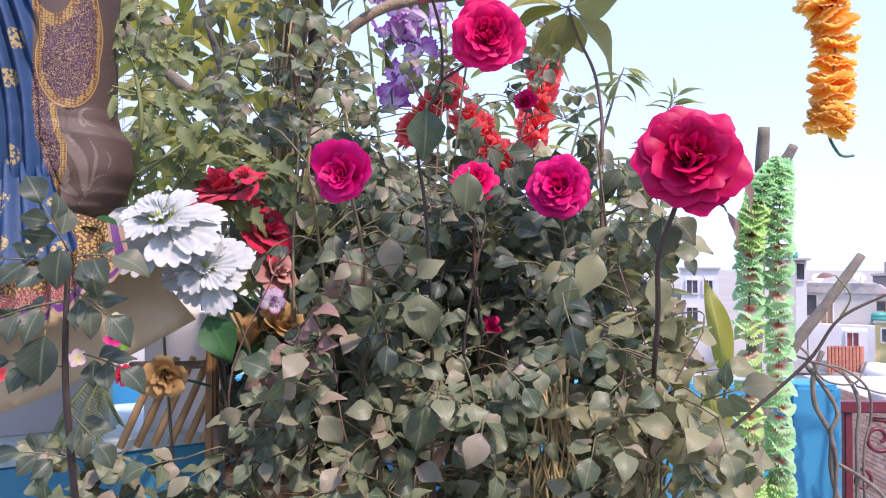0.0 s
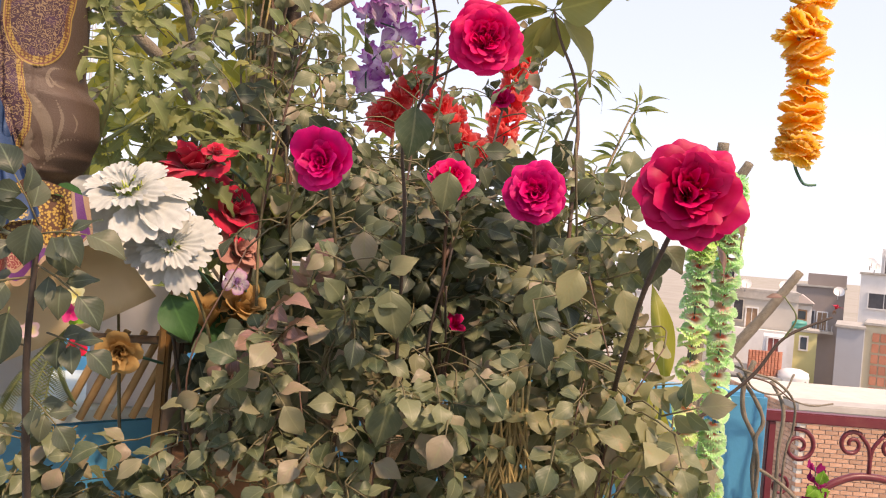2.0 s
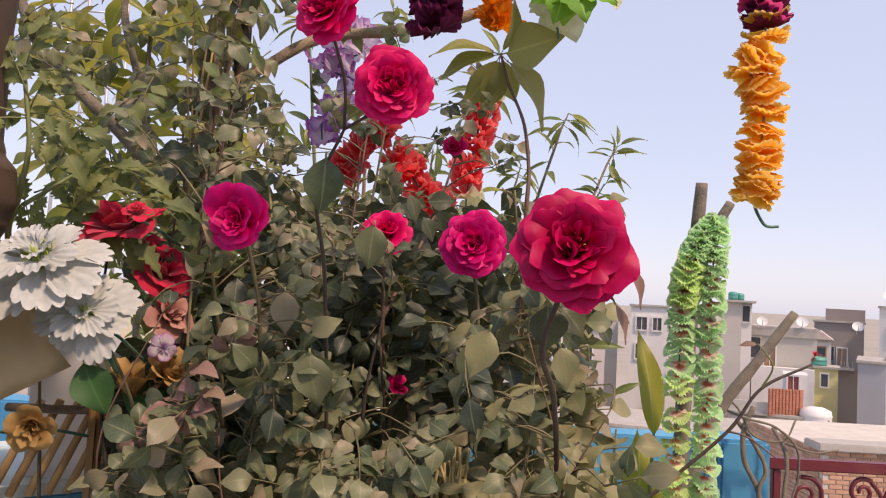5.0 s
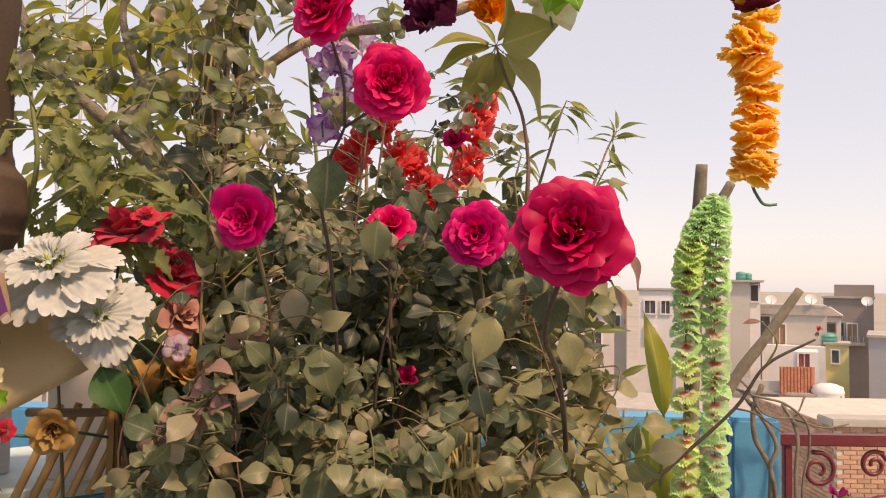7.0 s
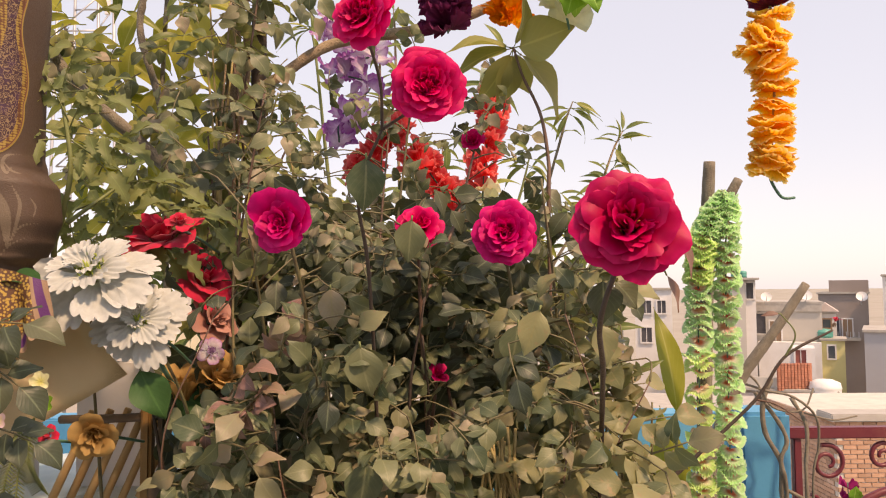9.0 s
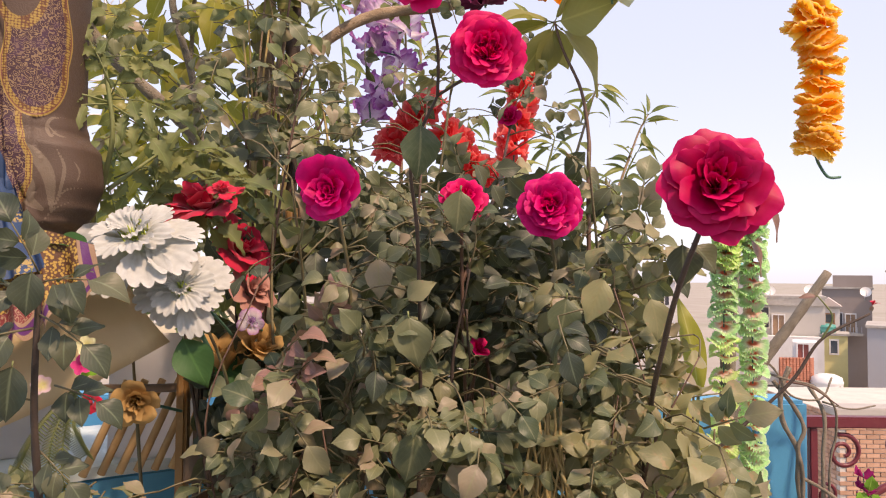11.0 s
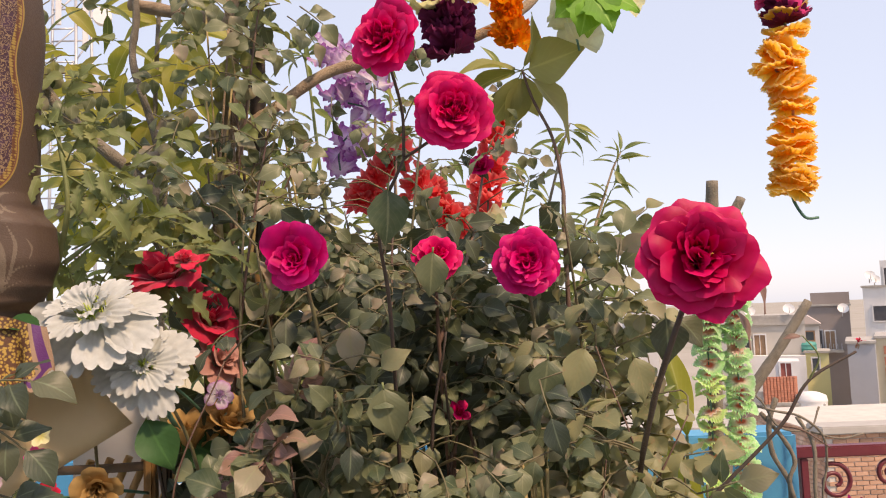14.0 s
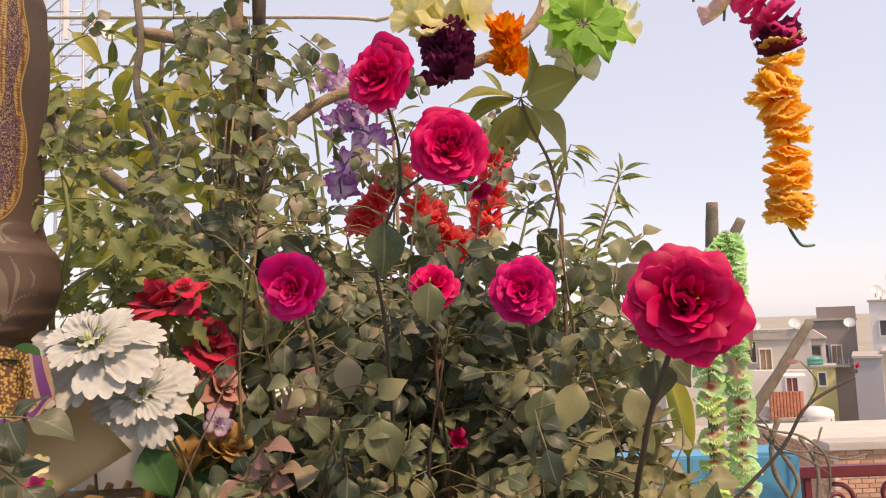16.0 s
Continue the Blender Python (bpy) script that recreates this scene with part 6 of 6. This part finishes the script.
solid("statue", statue(), robe_cloth(), "robed statue draped in blue and brown printed cloth", "statue")


# ---- the town beyond ----
def plaster(name, c, stain=(0.3, 0.28, 0.25)):
    c = tuple(v * 0.9 for v in c)
    return surface(name, c, tuple(v * 0.88 for v in c), 0.9, 0.4, 40, 0.4, stain=tuple((a + b) / 2 for a, b in zip(c, stain)), dist=0.01)


BEIGE = plaster("beige_plaster", (0.58, 0.55, 0.5))
WHITE_WALL = plaster("white_plaster", (0.78, 0.78, 0.78))
CREAM_WALL = plaster("cream_plaster", (0.68, 0.62, 0.46))
GREY_WALL = plaster("grey_plaster", (0.38, 0.4, 0.44))
BROWN_WALL = plaster("brown_brickwork", (0.34, 0.29, 0.27))
PINK_WALL = plaster("pink_plaster", (0.66, 0.57, 0.54))
YELLOW_WALL = plaster("yellow_plaster", (0.8, 0.74, 0.36))
# near-black colour painting the shade in rooms and porches on flat panes
SHADE = surface("painted_room_shade", (0.05, 0.05, 0.06), (0.08, 0.08, 0.09), 0.5, 2)
WIN = surface("window_glass", (0.06, 0.08, 0.1), (0.09, 0.11, 0.13), 0.15, 1)
DOOR = surface("door_wood", (0.28, 0.17, 0.1), (0.34, 0.22, 0.14), 0.6, 3)
REDDOOR = surface("red_door", (0.25, 0.06, 0.05), (0.3, 0.09, 0.07), 0.6, 3)
TEAL = surface("teal_plastic", (0.04, 0.28, 0.24), (0.06, 0.33, 0.28), 0.5, 2)
WHITE_PLASTIC = surface("white_plastic", (0.75, 0.75, 0.74), (0.68, 0.68, 0.68), 0.5, 2)
METAL = surface("galvanised_metal", (0.45, 0.46, 0.48), (0.55, 0.56, 0.58), 0.45, 3, metal=0.6)
JAALI = surface("terracotta_screen", (0.45, 0.17, 0.11), (0.52, 0.23, 0.15), 0.8, 2, vary=0.3)
BRICK = surface("brick", (0.432, 0.24, 0.156), (0.528, 0.324, 0.228), 0.9, 6, 12, 0.6, stain=(0.6, 0.504, 0.432), vary=0.4)
MORTAR = surface("mortar", (0.504, 0.468, 0.42), (0.6, 0.564, 0.504), 0.95, 4, 12, 0.5)
K = 1.8                                  # the town plan below is drawn at 1 : 1.8 about the eye


def far(x, y, z):
    return x * K, y * K, 1.45 + (z - 1.45) * K


def block(parent, name, x0, x1, y0, depth, z0, z1, material, bevel=0.0, label=""):
    a, b = far(x0, y0, z0), far(x1, y0, z1)
    return part(name, boxed(a[0], b[0], a[1], a[1] + depth, a[2], b[2], bevel), material, parent, label)


def house(label, x0, x1, y, depth, z1, wall, z0=None):
    ob = thing("house", (0, 0, 0), label, "house", "town houses")
    a, b = far(x0, y, z1), far(x1, y, z1)
    part("wall", boxed(a[0], b[0], a[1], a[1] + depth, -10, a[2]), wall, ob)
    part("roof", boxed(a[0] - 0.15, b[0] + 0.15, a[1] - 0.2, a[1] + depth, a[2] + 0.003, a[2] + 0.2, 0.03), CONCRETE, ob)
    return ob


def opening(ob, x0, x1, y, z0, z1, fill, frame_m=WHITE_WALL, name="window"):
    """A window or door: a frame set proud of the wall and a dark pane behind it; SHADE panes paint in indoor shade."""
    a, b = far(x0, y, z0), far(x1, y, z1)
    t = 0.12
    bm = bmesh.new()
    for q in ((a[0] - t, a[0], a[2] - t, b[2] + t), (b[0], b[0] + t, a[2] - t, b[2] + t), (a[0], b[0], b[2], b[2] + t), (a[0], b[0], a[2] - t, a[2])):
        box(bm, q[0], q[1], a[1] - 0.14, a[1] - 0.004, q[2], q[3])
    fr = part(name, bm, frame_m, ob)
    part("pane", boxed(a[0], b[0], a[1] - 0.03, a[1] - 0.004, a[2], b[2]), fill, fr)
    if b[0] - a[0] > 0.7:
        xm = (a[0] + b[0]) / 2
        part("mullion", boxed(xm - 0.03, xm + 0.03, a[1] - 0.07, a[1] - 0.031, a[2], b[2]), frame_m, fr)
    return fr


def tank(x0, x1, y, z0, z1, material, label):
    a, b = far(x0, y, z0), far(x1, y, z1)
    r = (b[0] - a[0]) / 2
    bm = bmesh.new()
    h = b[2] - a[2]
    prof = [(0.0, 0), (r, 0), (r, 0.25 * h), (r * 1.04, 0.3 * h), (r, 0.35 * h), (r, 0.6 * h), (r * 1.04, 0.65 * h), (r, 0.7 * h), (r * 0.96, 0.85 * h), (r * 0.5, 0.97 * h), (0.0, h)]
    sheet(bm, 20, len(prof) - 1, lambda u, v: Vector((a[0] + r + prof[round(v * (len(prof) - 1))][0] * math.cos(u * 6.2832), a[1] + r + 0.3 + prof[round(v * (len(prof) - 1))][0] * math.sin(u * 6.2832), a[2] + prof[round(v * (len(prof) - 1))][1])))
    return solid("water_tank", bm, material, label, "water tank", "rooftop tanks")


def dish(x, y, z, r, label="white satellite dish on a rooftop"):
    p = far(x, y, z)
    ob = thing("satellite_dish", p, label, "satellite dish", "satellite dishes")
    face = Vector((-0.3, -0.85, 0.45)).normalized().to_track_quat("Z", "Y").to_matrix().to_4x4()
    bm = sheet(bmesh.new(), 20, 5, lambda u, v: face @ Vector((r * v * math.cos(u * 6.2832), r * v * math.sin(u * 6.2832), 0.3 * r * v * v)))
    part("reflector", bm, WHITE_PLASTIC, ob)
    part("feed_arm", tube(bmesh.new(), [face @ Vector((0, -r * 0.9, 0.25 * r)), face @ Vector((0, -0.1 * r, 0.9 * r))], 0.03, 0.03, 5, 1), METAL, ob)
    part("mast", tube(bmesh.new(), [(0, 0.1, 0), (0, 0.15, -r * 1.5)], 0.05, 0.05, 6, 1), METAL, ob)
    return ob


h = house("beige house with a stair tower", 12.2, 13.05, 32, 5, 1.72, BEIGE)
block(h, "tower_side", 13.05, 13.5, 32.6, 3, -6, 1.72, WHITE_WALL)
opening(h, 13.1, 13.4, 32.6, 0.92, 1.6, SHADE)
block(h, "slab", 12.1, 13.65, 31.8, 5.5, 1.74, 1.82, CONCRETE)
tank(12.6, 13.0, 32, 1.83, 2.2, TEAL, "teal plastic water tank on a tower")
tank(13.0, 13.35, 32.2, 1.83, 2.15, TEAL, "teal plastic water tank on a tower")
h = house("low grey-beige house with a shaded porch", 13.5, 17.3, 34, 8, 0.62, BEIGE)
opening(h, 13.75, 14.75, 34, -0.72, 0.2, SHADE, BEIGE, "porch")
opening(h, 14.95, 15.45, 34, -1.18, -0.15, DOOR, WHITE_WALL, "door")
block(h, "parapet", 13.5, 17.3, 33.9, 0.2, 0.3, 0.75, CONCRETE)
block(h, "lower_wall", 14.4, 17.2, 33.2, 1.2, -4, -1.05, WHITE_WALL)
dish(14.6, 33.5, 0.95, 0.42)
dish(16.4, 33.5, 1.0, 0.45)
h = house("flat-roofed house with a brick screen wall", 11.0, 14.7, 28, 6, -2.5, PINK_WALL)
block(h, "roof_room", 13.05, 14.0, 29.2, 3, -3.2, -0.95, WHITE_WALL)
opening(h, 13.25, 13.66, 29.2, -1.55, -1.02, REDDOOR, WHITE_WALL, "door")
block(h, "parapet", 11.0, 12.5, 28, 0.25, -2.6, -2.0, BEIGE)
sx0, sz0 = far(12.51, 28, -2.46)[0], far(12.51, 28, -2.46)[2]
sx1, sz1 = far(13.82, 28, -1.44)[0], far(13.82, 28, -1.44)[2]
scr = thing("screen_wall", (sx0, 28 * K - 0.14, sz0), "red terracotta block screen wall on a roof", "screen wall")
me = mesh_of("screen_block", boxed(-0.095, 0.095, 0, 0.1, -0.07, 0.07, 0.02), JAALI)
for j in range(12):
    for i in range(10):
        p = part("screen_block", me, None, scr)
        p.matrix_basis = pose(0.12 + i * (sx1 - sx0 - 0.1) / 10, 0.02 * ((i + j) % 2), 0.08 + j * (sz1 - sz0) / 12)
part("screen_backing", boxed(0, sx1 - sx0, 0.09, 0.13, 0, sz1 - sz0), JAALI, scr)
tank(13.62, 14.71, 27, -2.9, -1.99, WHITE_PLASTIC, "white plastic water tank on a roof")
h = house("small white gabled house", 18.0, 19.05, 36, 6, 0.1, WHITE_WALL)
bm = bmesh.new()
ga, gb = far(18.0, 36, 0.1), far(19.05, 36, 0.62)
vs = [bm.verts.new(c) for c in ((ga[0] - 0.2, ga[1] - 0.3, ga[2] + 0.2), (gb[0] + 0.2, ga[1] - 0.3, ga[2] + 0.2), ((ga[0] + gb[0]) / 2, ga[1] - 0.3, gb[2]), (ga[0] - 0.2, ga[1] + 4, ga[2] + 0.2), (gb[0] + 0.2, ga[1] + 4, ga[2] + 0.2), ((ga[0] + gb[0]) / 2, ga[1] + 4, gb[2]))]
for q in ((0, 1, 2), (3, 5, 4), (0, 2, 5, 3), (1, 4, 5, 2), (0, 3, 4, 1)):
    bm.faces.new([vs[k] for k in q])
part("gable", bm, PINK_WALL, h)
opening(h, 18.38, 18.76, 36, -0.57, -0.17, WIN, DOOR)
tank(16.73, 17.55, 33, -0.93, -0.47, TEAL, "teal plastic water tank on a yellow room")
h = house("small yellow roof room", 16.7, 17.75, 32.9, 3, -0.98, YELLOW_WALL)
opening(h, 17.0, 17.3, 32.9, -1.75, -1.2, WIN)
h = house("brown brick house with a porch", 20.2, 22.9, 40, 8, 1.0, BROWN_WALL)
block(h, "upper_storey", 20.8, 22.95, 40.4, 7, 1.0, 1.75, BROWN_WALL)
opening(h, 20.8, 21.3, 40, -1.3, -0.3, SHADE, GREY_WALL, "porch")
opening(h, 21.5, 22.0, 40, -1.3, -0.35, DOOR, WHITE_WALL, "door")
block(h, "balcony", 20.5, 22.4, 39.3, 1.5, -1.45, -1.3, CONCRETE)
for k in range(9):
    part("baluster", boxed(far(20.55 + 0.22 * k, 39.3, 0)[0], far(20.55 + 0.22 * k, 39.3, 0)[0] + 0.06, 39.3 * K, 39.3 * K + 0.06, far(0, 0, -1.3)[2] + 0.003, far(0, 0, -0.98)[2]), METAL, h)
dish(22.0, 39, 0.85, 0.5)
h = house("tall white house with balconies", 21.9, 25.5, 37, 8, 1.9, WHITE_WALL)
opening(h, 22.4, 24.0, 37, 0.2, 0.95, SHADE)
opening(h, 22.4, 24.0, 37, -1.3, -0.45, SHADE)
block(h, "roof_room", 22.9, 25.2, 38, 4, 1.9, 3.3, WHITE_WALL)
opening(h, 23.1, 24.0, 38, 2.0, 2.9, SHADE)
dish(22.5, 37.2, 2.5, 0.45)
dish(22.75, 37.2, 2.3, 0.4)
# grey plaster here paints the shaded side of the cream building
h = house("plain house side, greyed for shade, with a cream corner", 16.97, 18.1, 30, 7, -0.45, GREY_WALL)
h = house("house faced with cream and brick panels", 18.12, 21.0, 30, 7, -0.3, CREAM_WALL)
for j in range(6):
    for i in range(5):
        block(h, "panel", 18.45 + 0.36 * i, 18.75 + 0.36 * i, 29.94, 0.1, -3.2 + 0.45 * j, -2.85 + 0.45 * j, JAALI)
h = house("white house seen between leaves", 9.3, 11.1, 36, 6, 1.31, WHITE_WALL)
opening(h, 9.6, 10.1, 36, 0.2, 0.8, SHADE)
opening(h, 10.4, 10.8, 36, 0.2, 0.8, SHADE)
opening(h, 9.6, 10.1, 36, -1.2, -0.5, SHADE)
for x0, x1, y, z1, w in ((1.0, 4.2, 34, -0.2, WHITE_WALL), (4.4, 7.0, 31, 0.3, PINK_WALL), (7.1, 9.2, 38, 0.7, BEIGE), (-4.0, 0.6, 36, -0.4, BEIGE), (-9.0, -4.3, 33, 0.2, WHITE_WALL), (-16, -9.5, 38, 0.5, CREAM_WALL), (4.5, 10.5, 24, -2.6, CREAM_WALL), (-2.0, 4.0, 22, -2.4, WHITE_WALL)):
    h = house("plain town house behind the bush", x0, x1, y, 7, z1, w)
    for k in range(2):
        xa = x0 + (x1 - x0) * (0.18 + 0.42 * k)
        opening(h, xa, xa + 0.5, y, z1 - 1.4, z1 - 0.7, SHADE)

# each house is turned to face the terrace, about the middle of its front
for ob in [o for o in scene.objects if o.name.split(".")[0] == "house"]:
    wall = next(c for c in ob.children if c.name.split(".")[0] == "wall")
    xs = [v.co.x for v in wall.data.vertices]
    c = Vector(((min(xs) + max(xs)) / 2, min(v.co.y for v in wall.data.vertices), 0))
    a = math.atan2(c.x, c.y)
    ob.matrix_world = Matrix.Translation(c) @ pose(0, 0, 0, 0, 0, -math.degrees(a)) @ Matrix.Diagonal((math.cos(a), 1, 1, 1)) @ Matrix.Translation(-c)

# mobile mast
mast = thing("radio_mast", (-24.4, 50, -10), "grey lattice radio mast with antenna panels", "mast")
for x, y in ((-1.3, -1.0), (1.3, -1.0), (1.3, 1.2), (-1.3, 1.2)):
    part("leg", tube(bmesh.new(), [(x * 1.4, y * 1.4, 0), (x, y, 36)], 0.14, 0.1, 6, 2), METAL, mast)
for k in range(13):
    z = 6 + 2.3 * k
    for a, b in (((-1.3, -1, z), (1.3, -1, z)), ((-1.3, -1, z), (1.3, -1, z + 2.3)), ((1.3, -1, z), (1.3, 1.2, z + 2.3)), ((-1.3, 1.2, z), (1.3, 1.2, z))):
        part("brace", tube(bmesh.new(), [a, b], 0.06, 0.06, 5, 1), METAL, mast)
for x, z in ((2.2, 31.5), (-1.8, 32.5), (0.4, 33.0)):
    part("antenna_panel", boxed(x - 0.16, x + 0.16, -1.6, -1.35, z - 1.6, z + 1.6, 0.03), WHITE_PLASTIC, mast)
    part("bracket", tube(bmesh.new(), [(x, -1.36, z), (max(-1.3, min(1.3, x)), -1.0, z)], 0.05, 0.05, 5, 1), METAL, mast)
part("microwave_drum", bmesh.ops.create_cone(bmt := bmesh.new(), cap_ends=True, segments=24, radius1=0.6, radius2=0.6, depth=0.5, matrix=Matrix.Translation((3.2, -1.2, 32.0)) @ pose(0, 0, 0, 90, 0, 20)) and bmt, WHITE_PLASTIC, mast)
part("bracket", tube(bmesh.new(), [(3.2, -1.0, 32.0), (1.3, -1.0, 32.0)], 0.06, 0.06, 5, 1), METAL, mast)

# ---- brick building next door ----
nb = thing("brick_building", (6.85, 13, -10), "unplastered brick building with a concrete roof slab", "building")
part("core", boxed(0.012, 9, 0.012, 3.4, 0, 9.1), MORTAR, nb)
part("roof_slab", boxed(-0.12, 9.1, -0.1, 0.45, 9.103, 9.24, 0.02), CONCRETE, nb, "grey concrete roof slab")
rest = bmesh.new()
me_a = mesh_of("brick", boxed(0, 0.222, 0, 0.02, 0, 0.068, 0.004), BRICK)
me_b = mesh_of("brick", boxed(0, 0.02, 0, 0.222, 0, 0.068, 0.004), BRICK)
count = 0
for j in range(48):
    z = 9.02 - 0.08 * j
    for i in range(16):
        o = 0.117 if j % 2 else 0.0
        if count < 300 and j < 30 and i < 10:
            p = part("brick", me_a, None, nb)
            p.matrix_basis = pose(0.234 * i + o, -0.008 + rnd.uniform(-0.003, 0.003), z)
            count += 1
        else:
            box(rest, 0.234 * i + o, 0.234 * i + o + 0.222, -0.008, 0.012, z, z + 0.068)
        if i < 14:
            box(rest, -0.008, 0.012, 0.234 * i + o + 0.014, 0.234 * i + o + 0.236, z, z + 0.068)
tagged(part("brickwork", rest, BRICK, nb), kind="stuff")
